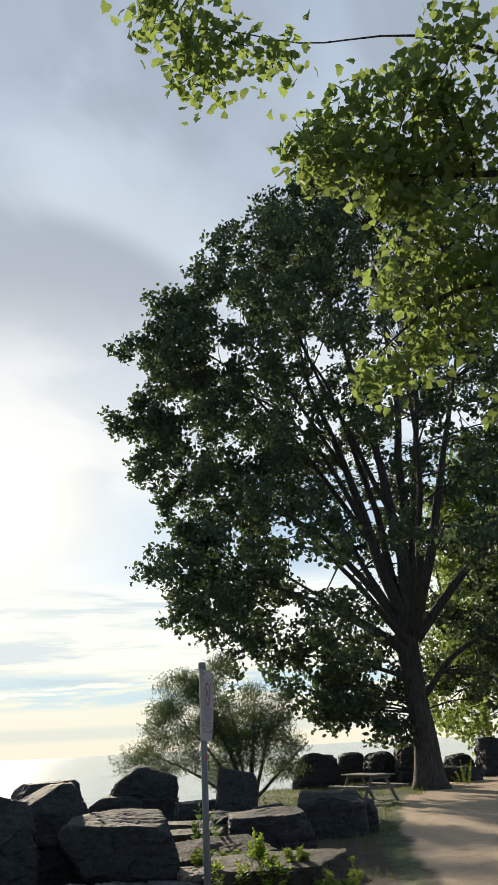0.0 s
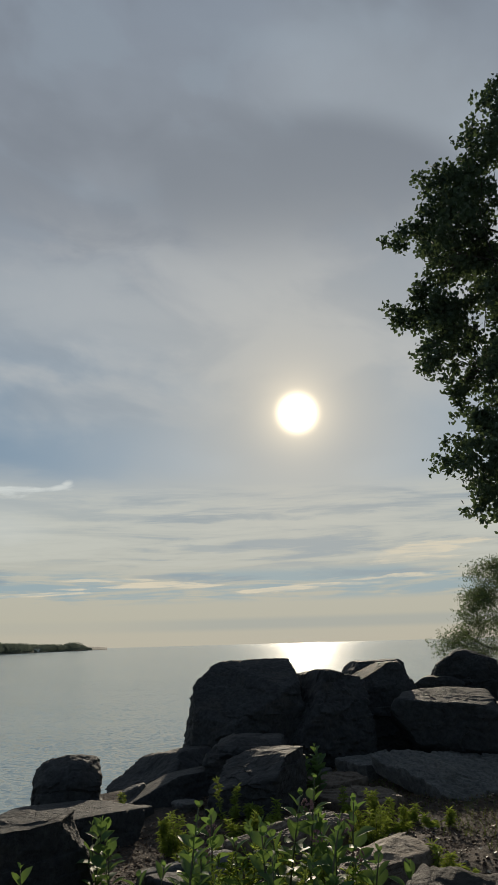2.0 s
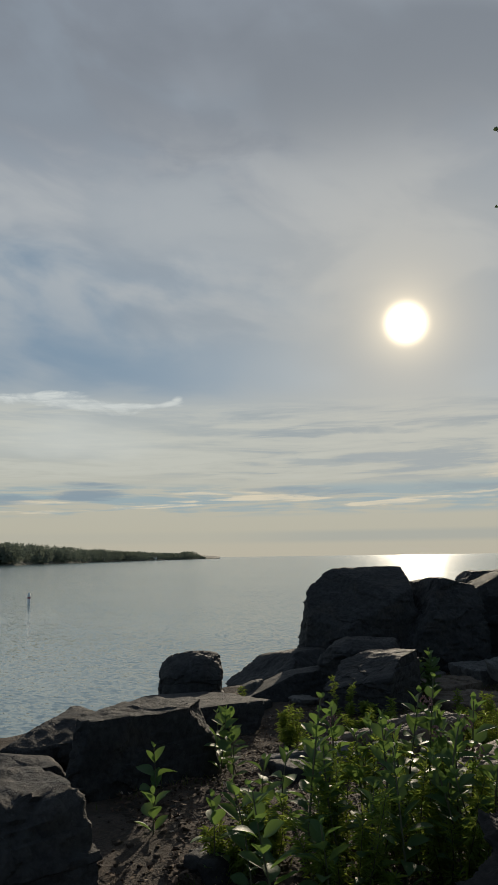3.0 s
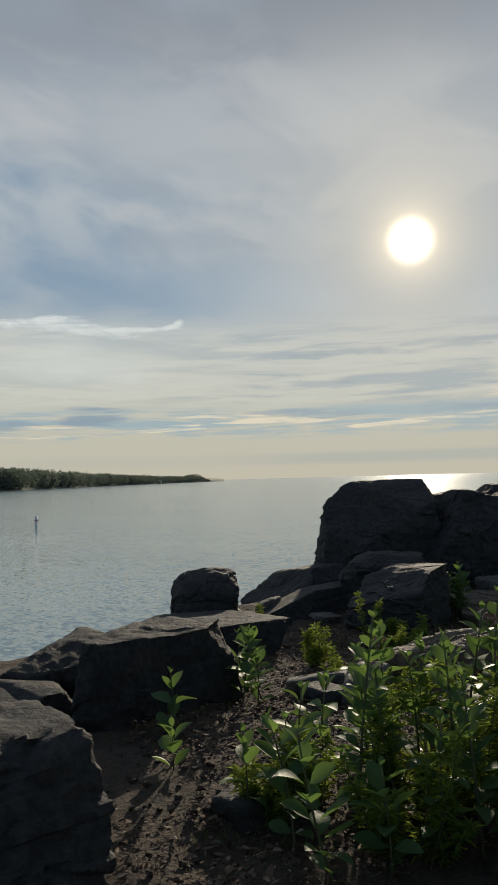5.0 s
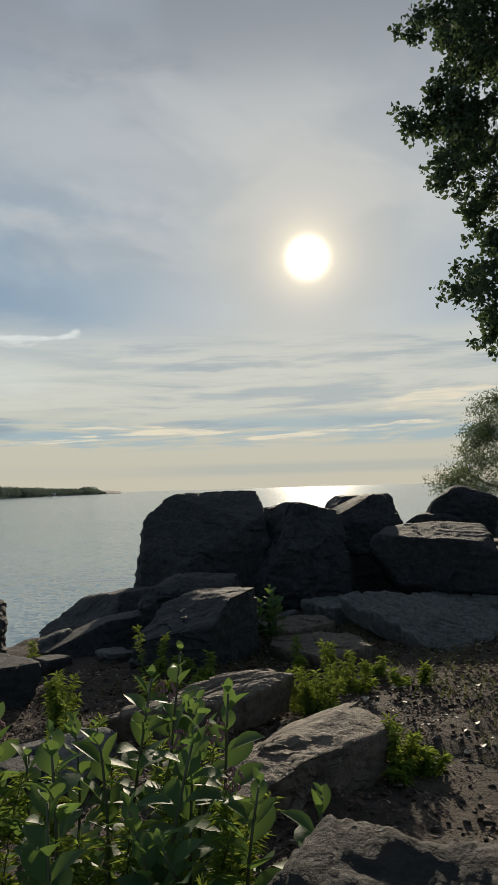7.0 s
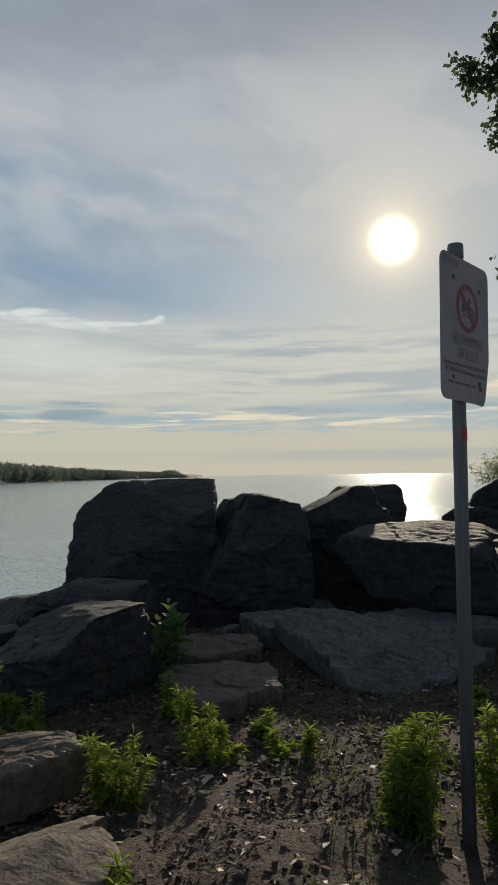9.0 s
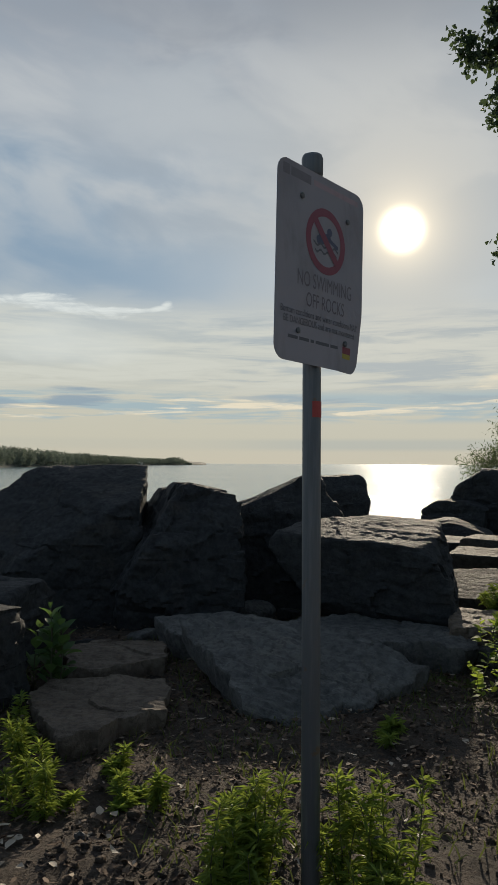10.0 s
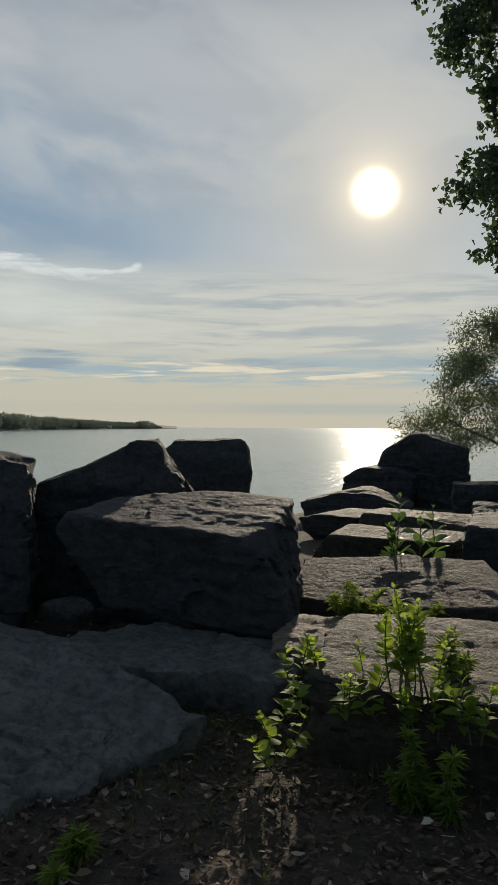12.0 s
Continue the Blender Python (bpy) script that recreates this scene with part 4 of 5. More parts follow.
rs = np.random.RandomState(21)
TREE_Z = [1.9, 2.7, 4.0, 4.9, 6.0, 7.4, 8.7, 10.0, 11.3, 13.2, 15.0, 17.0, 19.0, 20.6, 21.3, 22.9, 24.4, 26.6, 28.4, 30.0]
TREE_R = [1.5, 3.8, 4.8, 6.4, 8.6, 9.9, 10.4, 9.8, 9.6, 10.4, 11.0, 10.2, 10.4, 8.6, 6.9, 6.0, 5.0, 3.5, 2.4, 1.0]
boughs = []
while len(boughs) < 640:
    z = rs.uniform(1.9, 29.6)
    reach = float(np.interp(z, TREE_Z, TREE_R))
    if rs.rand() > reach / 11.0:
        continue
    side = rs.uniform(-1.0, 0.75)
    deep = math.sqrt(max(0.0, 1 - side * side)) * min(reach, 8.5) * rs.uniform(-1, 1)
    inner = math.hypot(side * reach, deep) / reach
    if inner < 0.42 and rs.rand() < 0.7:
        continue
    if z < 6.5 and abs(side) * reach < 2.4 and deep < 1.5:
        continue
    if z < 9 and rs.rand() < 0.12:
        continue
    if 5.5 < z < 14 and -0.30 < side < 0.45 and deep < 2.0 and rs.rand() < 0.60:
        continue
    size = rs.uniform(0.55, 1.0)
    keep_in = max(0.0, 1 - 0.55 * size / reach)
    boughs.append((0.965 * side * reach * keep_in, deep * keep_in, z, size))
# tufts that break the outline
for lx, lz in ((-11.4, 14.7), (-10.6, 15.1), (-9.8, 14.8), (-10.8, 18.3), (-10.2, 18.6), (-9.6, 18.3), (-10.5, 12.4), (-9.6, 12.3), (-9.0, 19.6), (-8.0, 20.3), (-7.6, 21.6), (-6.9, 23.2), (-5.5, 24.3), (-4.6, 25.0), (-9.8, 8.8), (-9.2, 9.5), (-9.1, 7.4), (-8.5, 6.2), (-6.8, 5.0), (-5.6, 5.2), (-5.0, 4.2), (-4.0, 2.9), (-2.8, 3.0), (-1.5, 2.2), (-9.5, 11.2), (-8.0, 7.6), (-7.6, 6.4), (-3.4, 4.2), (2.2, 3.3), (3.6, 4.3)):
    for q in range(4):
        boughs.append((lx + 0.35 + rs.normal() * 0.40, -0.3 + rs.normal() * 0.9, lz + rs.normal() * 0.28, rs.uniform(0.40, 0.75)))
limbs = [
    [(-0.1, 0, 5.6, 0.281), (-0.9, -0.4, 8.5, 0.218), (-2.0, -0.9, 12.0, 0.148), (-3.4, -1.2, 16.5, 0.0624)],
    [(0.0, -0.1, 6.0, 0.265), (-0.2, -0.5, 10.0, 0.203), (-0.9, -0.6, 15.0, 0.125), (-2.2, -0.5, 23.5, 0.039)],
    [(0.1, 0.1, 6.2, 0.265), (0.4, 0.3, 11.0, 0.195), (0.6, 0.2, 16.0, 0.117), (0.8, 0.4, 26.0, 0.0312)],
    [(0.2, 0, 5.8, 0.25), (1.3, -0.3, 9.0, 0.187), (2.4, -0.6, 13.0, 0.117), (3.6, -0.8, 18.0, 0.0468)],
    [(0.2, 0, 5.2, 0.203), (2.0, -0.3, 7.2, 0.156), (4.2, -0.5, 9.6, 0.0936), (6.8, -0.4, 12.5, 0.039)],
    [(-0.2, 0, 5.0, 0.187), (-1.5, -0.3, 7.6, 0.133), (-3.8, -0.7, 10.0, 0.078), (-8.4, -0.8, 11.6, 0.0234)],
    [(0.0, 0.2, 5.2, 0.195), (-1.0, 2.5, 8.0, 0.14), (-2.0, 5.4, 12.0, 0.078), (-2.4, 7.6, 15.0, 0.0312)],
    [(0.0, -0.2, 5.4, 0.195), (0.2, -2.6, 8.0, 0.14), (0.0, -5.4, 11.0, 0.078), (-0.8, -8.0, 14.0, 0.0312)],
    [(0.15, 0, 3.1, 0.133), (1.5, -0.4, 4.6, 0.0936), (3.6, -0.6, 5.8, 0.0546), (5.6, -0.5, 5.6, 0.0234)],
    [(-0.5, -0.3, 7.5, 0.156), (-2.2, -1.0, 11.6, 0.101), (-4.8, -1.4, 15.0, 0.0546), (-8.8, -1.5, 16.4, 0.0195)],
    [(-0.15, 0.2, 6.4, 0.187), (-0.7, 0.5, 11.0, 0.133), (-1.9, 0.8, 16.0, 0.078), (-3.6, 0.8, 20.0, 0.0234)],
    [(0.1, -0.1, 6.5, 0.203), (0.9, -0.3, 11.0, 0.148), (1.6, -0.2, 16.0, 0.0858), (2.0, -0.4, 21.0, 0.0234)],
    [(-0.2, 0, 4.6, 0.14), (-3.0, -0.5, 6.6, 0.0858), (-6.0, -0.8, 7.6, 0.0468), (-9.5, -0.8, 8.4, 0.0156)],
    [(-0.2, 0, 3.8, 0.0936), (-2.5, 0.3, 4.7, 0.0546), (-5.0, 0.4, 4.9, 0.0312), (-7.6, 0.3, 5.4, 0.0117)],
    [(-0.1, -0.2, 5.0, 0.14), (-2.5, -3.0, 7.2, 0.0858), (-5.0, -5.2, 9.4, 0.0312)],
    [(-0.1, 0.2, 5.0, 0.14), (-2.5, 3.0, 7.2, 0.0858), (-5.0, 5.2, 9.4, 0.0312)],
    [(-0.9, -0.4, 8.5, 0.133), (-3.8, -0.5, 13.4, 0.078), (-6.8, -0.6, 17.4, 0.039), (-10.2, -0.5, 19.3, 0.0117)],
    [(-2.0, -0.9, 12.0, 0.101), (-4.8, -0.4, 17.6, 0.0546), (-7.9, 0.0, 20.8, 0.0117)],
    [(-0.2, -0.5, 10.0, 0.125), (-2.6, 0.2, 17.0, 0.0702), (-5.4, 0.4, 24.6, 0.0156)],
]
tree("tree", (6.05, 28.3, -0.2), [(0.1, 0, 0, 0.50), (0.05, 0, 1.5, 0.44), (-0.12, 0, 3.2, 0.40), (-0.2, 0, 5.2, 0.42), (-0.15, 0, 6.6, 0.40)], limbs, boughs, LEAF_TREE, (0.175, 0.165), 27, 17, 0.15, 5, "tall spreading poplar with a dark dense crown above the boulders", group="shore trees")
# Poplar overhead, its trunk beside the path
rs = np.random.RandomState(33)
near_limbs = [
    [(0, 0, 4.4, 0.13), (-2.0, 0.7, 7.0, 0.06), (-4.2, 0.9, 8.5, 0.010), (-5.6, 0.8, 8.5, 0.007), (-7.1, 0.55, 8.5, 0.003)],
    [(0, 0, 4.0, 0.12), (-2.2, 1.6, 5.9, 0.06), (-3.9, 2.2, 6.3, 0.025), (-4.7, 2.7, 5.7, 0.008)],
    [(0, 0, 4.8, 0.13), (-2.2, 1.2, 6.9, 0.06), (-4.2, 1.6, 7.3, 0.025), (-5.3, 1.6, 7.5, 0.008)],
    [(0, 0, 4.6, 0.18), (0.6, 1.2, 7.0, 0.12), (1.6, 2.4, 9.0, 0.06), (2.0, 3.0, 11.0, 0.02)],
    [(0, 0, 5.2, 0.18), (0.4, -1.6, 7.4, 0.12), (0.6, -3.0, 9.4, 0.06), (0.8, -4.0, 10.8, 0.02)],
]
near_boughs = []
for x, y, z, r in [(-6.9, 0.55, 8.5, 0.40), (-6.4, 0.75, 8.35, 0.42), (-6.45, 1.0, 8.25, 0.34), (-5.72, 0.78, 8.28, 0.26), (-5.35, 1.38, 7.55, 0.36), (-4.95, 1.1, 7.75, 0.36), (-4.43, 0.9, 7.7, 0.5), (-4.53, 1.5, 7.23, 0.5), (-3.89, 1.03, 7.49, 0.5), (-3.9, 0.8, 8.1, 0.5),
                   (-5.2, 1.5, 7.5, 0.42), (-4.7, 1.6, 7.3, 0.5), (-4.2, 1.7, 7.1, 0.55), (-3.8, 1.3, 7.5, 0.55), (-3.6, 1.9, 6.6, 0.55), (-4.4, 2.2, 6.4, 0.45), (-4.0, 2.3, 6.2, 0.5), (-3.4, 2.2, 6.3, 0.55),
                   (-4.3, 2.7, 5.6, 0.38), (-4.7, 2.85, 5.45, 0.28), (-3.8, 2.6, 5.9, 0.42), (-3.1, 2.0, 5.8, 0.55), (-3.0, 1.5, 7.0, 0.6), (-2.8, 1.1, 7.9, 0.6), (-3.1, 2.6, 5.0, 0.4)]:
    near_boughs.append((x, y, z, r))
near_boughs += crown_boughs(rs, 40, [5.5, 7.5, 10.0, 12.5], [1.6, 3.0, 3.0, 0.6], 0.3, (0.6, 0.95), lambda a: abs(a - math.pi) > 0.9)
tree("tree", (6.4, 4.1, -0.1), [(0, 0, 0, 0.24), (0.05, 0, 2.0, 0.21), (0.0, 0.05, 4.2, 0.19), (0.1, 0, 6.5, 0.14), (0.1, 0, 9.0, 0.05)], near_limbs, near_boughs, LEAF_NEAR, (0.105, 0.105), 185, 6, 0.11, 6, "leafy poplar hanging bright green branches over the path", group="shore trees", shape="lobed")
# Farther poplar past the point
rs = np.random.RandomState(44)
far_boughs = crown_boughs(rs, 150, [1.6, 3.0, 6.0, 10.0, 14.0, 17.0], [3.5, 5.2, 5.8, 5.2, 3.6, 0.8], 0.5, (0.9, 1.5))
far_limbs = [[(0, 0, 3.2, 0.2), (1.8 * math.cos(a), 1.8 * math.sin(a), 6.0, 0.13), (3.6 * math.cos(a), 3.6 * math.sin(a), 9.0, 0.05)] for a in (0.3, 1.5, 2.8, 4.0, 5.3)]
tree("tree", (13.6, 38.5, -0.2), [(0, 0, 0, 0.32), (0.1, 0, 3.0, 0.27), (0.1, 0, 8.0, 0.18), (0.2, 0, 15.0, 0.05)], far_limbs, far_boughs, LEAF_NEAR, (0.24, 0.20), 18, 12, 0.22, 7, "light green poplar low over the boulders of the point", group="shore trees")
# Willow shrub
rs = np.random.RandomState(55)
will_limbs, will_boughs = [], []
for k, (tx, ty, tz) in enumerate([(-3.0, 0.0, 1.9), (-2.2, 0.4, 2.9), (-1.5, -0.2, 3.9), (-0.6, 0.3, 3.4), (0.3, -0.3, 3.3), (1.0, 0.2, 3.0), (1.8, 0, 1.9), (0.2, 0.8, 2.6), (-1.0, -0.9, 2.6)]):
    will_limbs.append([(0.1 * (k % 3) - 0.1, 0.05 * k - 0.2, 0.15, 0.06), (tx * 0.45, ty * 0.5, tz * 0.55, 0.04), (tx, ty, tz, 0.012)])
for cx, cz, rx, rz, m in [(-1.75, 3.0, 1.2, 1.2, 42), (0.15, 2.65, 1.15, 1.0, 34), (-2.75, 1.6, 0.95, 0.6, 16), (0.95, 1.45, 0.7, 0.6, 12), (-0.6, 1.7, 1.2, 0.8, 24), (-2.5, 2.6, 0.6, 0.5, 7), (-0.9, 3.9, 0.5, 0.45, 6), (0.8, 2.3, 0.5, 0.45, 7)]:
    for q in range(m):
        d = rs.normal(size=3)
        d = d / np.linalg.norm(d) * rs.uniform(0.2, 1.0) ** 0.5
        will_boughs.append((cx + d[0] * rx, d[1] * 1.2, cz + d[2] * rz, rs.uniform(0.30, 0.48)))
tree("shrub", (-0.22, 23.0, -0.25), [(0, 0, 0, 0.14), (0.05, 0, 0.4, 0.12), (0.0, 0, 0.8, 0.08)], will_limbs, will_boughs, LEAF_WILLOW, (0.100, 0.022), 190, 15, 0.11, 8, "feathery willow shrub with narrow leaves between the boulders", "shrub", shape="willow", trunk_sides=8)


# Sign on its post
PX, PY = -0.352, 6.44
sign = root("sign", (PX, PY, height_at(PX, PY)), "white no swimming sign on a round steel post", "sign", yaw=-11.0)
SG = height_at(PX, PY)
v, f = tube([(0, 0, -0.4), (0, 0, 1.0), (0, 0, 2.27 - SG), (0, 0, 2.275 - SG)], [0.029, 0.029, 0.029, 0.027], 20)
part("post", v, f, STEEL, sign, "grey galvanised steel post", True)
v, f = tube([(0, 0, 2.235 - SG), (0, 0, 2.245 - SG), (0, 0, 2.295 - SG), (0, 0, 2.305 - SG)], [0.031, 0.034, 0.034, 0.030], 20)
part("post_cap", v, f, STEEL, sign, "", True)


def bent_back(q, r):
    """How far the plate's lower corner is bent away from its face."""
    return -0.8 * max(0.0, q - 0.095) * max(0.0, -r - 0.10)


def rounded(w, h, r, x, n=6, thick=0.003, rings=1):
    """A plate in the local y, z plane facing +x, with rounded corners, as a thin solid; with rings its corner is bent."""
    edge = []
    for cy, cz, a0 in ((w / 2 - r, h / 2 - r, 0), (-w / 2 + r, h / 2 - r, 90), (-w / 2 + r, -h / 2 + r, 180), (w / 2 - r, -h / 2 + r, 270)):
        for k in range(n + 1):
            a = radians(a0 + 90 * k / n)
            edge.append((cy + r * math.cos(a), cz + r * math.sin(a)))
    if rings > 1:
        fine_edge = []
        for (a, b), (c, d) in zip(edge, edge[1:] + edge[:1]):
            steps = max(1, int(math.hypot(c - a, d - b) / 0.03))
            fine_edge += [(a + (c - a) * k / steps, b + (d - b) * k / steps) for k in range(steps)]
        edge = fine_edge
    m = len(edge)
    v, f = [], []
    for back in (0.0, thick):
        for k in range(rings, 0, -1):
            v += [(x - back + (bent_back(q * k / rings, s * k / rings) if rings > 1 else 0.0), q * k / rings, s * k / rings) for q, s in edge]
    half = rings * m
    for side in (0, 1):
        o = side * half
        quads_s = [(o + k * m + q, o + k * m + (q + 1) % m, o + (k + 1) * m + (q + 1) % m, o + (k + 1) * m + q) for k in range(rings - 1) for q in range(m)]
        cap = tuple(range(o + half - m, o + half))
        f += [t[::-1] for t in quads_s] + [cap[::-1]] if side else quads_s + [cap]
    f += [(k, k + half, (k + 1) % m + half, (k + 1) % m) for k in range(m)]
    return v, f


SH, SW = 0.600, 0.452
face_z = 1.931 - SG
v, f = rounded(SW, SH, 0.045, 0.0365, rings=9)
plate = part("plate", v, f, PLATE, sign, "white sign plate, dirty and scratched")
plate.matrix_basis = pose(0, 0.004, face_z, -1.6, 0, 0)


def printed(name, v, f, mat, label=""):
    return part(name, [(a + bent_back(b, c), b, c) for a, b, c in v], f, mat, plate, label)


def strip(y0, y1, z0, z1, x=0.0372):
    return [(x, y0, z0), (x, y1, z0), (x, y1, z1), (x, y0, z1)], [(0, 1, 2, 3)]


def words(text, size, z, mat, y=0.0, width=0.3, x=0.0378):
    cu = bpy.data.curves.new("words", "FONT")
    cu.body, cu.size, cu.align_x, cu.align_y = text, size, "CENTER", "CENTER"
    tmp = bpy.data.objects.new("words", cu)
    me = bpy.data.meshes.new_from_object(tmp)
    me.name = "lettering"
    bpy.data.objects.remove(tmp)
    me.materials.clear()
    me.materials.append(mat)
    xs = [q.co.x for q in me.vertices]
    for q in me.vertices:
        q.co.z += bent_back(y + q.co.x * width / (max(xs) - min(xs)), z + q.co.y)
    ob = new("lettering", me)
    ob.parent = plate
    ob.matrix_basis = pose(x, y, z, 90, 0, 90) @ Matrix.Diagonal((width / (max(xs) - min(xs)), 1.0, 1.0, 1.0))
    return ob


def annulus(r0, r1, cy, cz, x=0.0376, n=40):
    v = [(x, cy + r * math.cos(2 * math.pi * k / n), cz + r * math.sin(2 * math.pi * k / n)) for r in (r0, r1) for k in range(n)]
    return v, [(k, (k + 1) % n, n + (k + 1) % n, n + k) for k in range(n)]


CY, CZ = 0.016, 0.097
printed("prohibition_ring", *annulus(0.079, 0.104, CY, CZ), RED, "red prohibition ring")
c45 = math.cos(radians(45))
sl = [(-0.09, 0.0125), (0.09, 0.0125), (0.09, -0.0125), (-0.09, -0.0125)]
printed("prohibition_bar", [(0.0382, CY + a * c45 + b * c45, CZ - a * c45 + b * c45) for a, b in sl], [(3, 2, 1, 0)], RED, "red diagonal bar")
for q, (dz, w) in enumerate(((-0.016, 0.066), (-0.036, 0.058))):
    pts = np.linspace(-w, w, 25)
    wave = [(0.0379, CY + p, CZ + dz + 0.005 * math.sin(p * 170)) for p in pts]
    vv = [(a, b, c - 0.0035) for a, b, c in wave] + [(a, b, c + 0.0035) for a, b, c in wave]
    printed("wave_mark", vv, [(k, k + 1, k + 26, k + 25) for k in range(24)], INK, "dark blue wavy line")
printed("emblem", *rounded(0.075, 0.030, 0.012, 0.0378, thick=0.0004), BLUE, "plain dark blue shape").matrix_basis = pose(0, CY - 0.012, CZ + 0.006, 18, 0, 0)
printed("emblem", *rounded(0.026, 0.026, 0.012, 0.0379, thick=0.0004), BLUE, "plain dark blue dot").location = (0, CY + 0.018, CZ + 0.034)
printed("emblem", *rounded(0.066, 0.013, 0.006, 0.0378, thick=0.0004), BLUE, "plain dark blue stroke").matrix_basis = pose(0, CY + 0.034, CZ + 0.004, -20, 0, 0)
printed("emblem", *rounded(0.020, 0.036, 0.008, 0.0378, thick=0.0004), BLUE, "plain dark blue stroke").matrix_basis = pose(0, CY - 0.034, CZ + 0.030, 28, 0, 0)
words("NO SWIMMING", 0.066, -0.043, FADED, 0.018, 0.285)
words("OFF ROCKS", 0.062, -0.104, FADED, 0.020, 0.200)
words("Bottom conditions and water conditions MAY", 0.030, -0.149, INK, 0.0, 0.405)
words("BE DANGEROUS and are not monitored", 0.030, -0.176, INK, 0.0, 0.375)
printed("heading_mark", *strip(-0.203, -0.172, 0.252, 0.284), FADED, "plain grey mark")
printed("heading_bar", *strip(-0.165, -0.066, 0.254, 0.282), FADED, "faded blue-grey bar")
printed("heading_bar", *strip(-0.052, 0.19, 0.258, 0.276), PALE_RED, "faded red bar of print")
for y0, y1 in ((-0.165, -0.118), (-0.110, -0.062), (-0.054, -0.036), (-0.028, 0.042), (0.050, 0.090)):
    printed("print_bar", *strip(y0, y1, -0.232, -0.222), INK, "thin bar of small print")
printed("flag_mark", *strip(0.120, 0.172, -0.240, -0.218), RED, "small red half of a flag")
printed("flag_mark", *strip(0.120, 0.172, -0.256, -0.240), YELLOW, "small yellow half of a flag")
for by, bz in ((-0.11, 0.208), (0.132, 0.192), (-0.118, -0.205), (0.130, -0.209)):
    v, f = tube([(0.034, by, bz), (0.041, by, bz), (0.043, by, bz)], [0.009, 0.009, 0.005], 10)
    part("bolt", v, f, STEEL, plate)
v, f = tube([(0.006, 0, -0.025), (0.006, 0, 0.025)], [0.0255, 0.0255], 20)
part("sticker", v, f, STICKER, sign, "torn red sticker on the post").location = (0, 0, 1.50 - SG)


# Plants
def blade(length, width, fold=0.25, curl=0.25, n=5, neck=0.12, belly=0.45):
    """A leaf along +y, folded on its midrib and curling down to its tip."""
    v, f = [], []
    for k in range(n + 1):
        t = k / n
        w = width / 2 * max(0.02, math.sin(math.pi * min(1, t ** (0.69 / -math.log(belly) if belly < 1 else 1))) ** 0.8)
        y, z = length * (neck + (1 - neck) * t), -curl * length * t * t
        v += [(-w, y, z + fold * w), (0, y, z), (w, y, z + fold * w)]
    for k in range(n):
        a = 3 * k
        f += [(a, a + 1, a + 4, a + 3), (a + 1, a + 2, a + 5, a + 4)]
    v += [(-0.002, 0, 0), (0.002, 0, 0)]
    m = len(v)
    f.append((m - 2, m - 1, 2, 1, 0))
    return v, f


def leaf_data(name, v, f, mat):
    me = bpy.data.meshes.new(name)
    me.from_pydata(v, [], f)
    me.materials.append(mat)
    me.polygons.foreach_set("use_smooth", [True] * len(me.polygons))
    me.update()
    return me


MILK = [leaf_data("leaf", *blade(0.145, 0.082, 0.38, c, belly=0.52), LEAF_MILK) for c in (-0.05, 0.08, 0.22, 0.38)]
WIDE = [leaf_data("leaf", *blade(0.12, 0.085, 0.2, c, belly=0.35), LEAF_SEED) for c in (0.15, 0.45)]


def leafy(name, base, h, seed, label, category, group, kinds, pairs, size, open_deg, flower=False, lean=0.08, stray=14.0, bare=0.16):
    """A stem with leaves in crossed pairs."""
    rs = np.random.RandomState(seed)
    top = root(name, base, label, category, group, yaw=rs.uniform(0, 360))
    tip = np.array([rs.normal() * lean * h, rs.normal() * lean * h, h])
    line_s = bent((0, 0, -0.03), tip, rs, 0, 0.03, 7)
    v, f = tube(line_s, np.linspace(0.0075, 0.0035, 7) * min(1.0, 0.35 + 0.9 * h), 6)
    part("stem", v, f, STEM, top, smooth=True)
    for k in range(pairs):
        u = bare + (1 - bare) * k / max(1, pairs - 1)
        p = np.array([np.interp(u * 6, range(7), line_s[:, q]) for q in range(3)])
        s = size * (0.75 + 0.5 * math.sin(math.pi * min(1, u * 1.05))) * (0.55 if u > 0.93 else 1)
        for side in (0, 180):
            ob = new("leaf", kinds[rs.randint(len(kinds))])
            ob.parent = top
            pitch = open_deg + 38 * u * u + rs.normal() * 10
            ob.matrix_basis = pose(*p, 0, 0, 90 * k + side + rs.normal() * stray) @ pose(0, 0, 0, pitch, rs.normal() * 12, 0) @ Matrix.Scale(s * rs.uniform(0.85, 1.15), 4)
    if flower:
        pieces = []
        for c in range(2):
            o = line_s[5 - c] + np.array([0.03 * (1 - 2 * c), 0.02, 0.03])
            for q in range(26):
                d = rs.normal(size=3)
                d = d / np.linalg.norm(d) * 0.032 + o
                pieces.append(tube([d, d + np.array([0, 0, 0.012])], [0.006, 0.003], 4))
        v, f = merged(pieces)
        tagged(part("flower_head", v, f, FLOWER, top, "faded pink flower head"), kind="stuff")
    return top


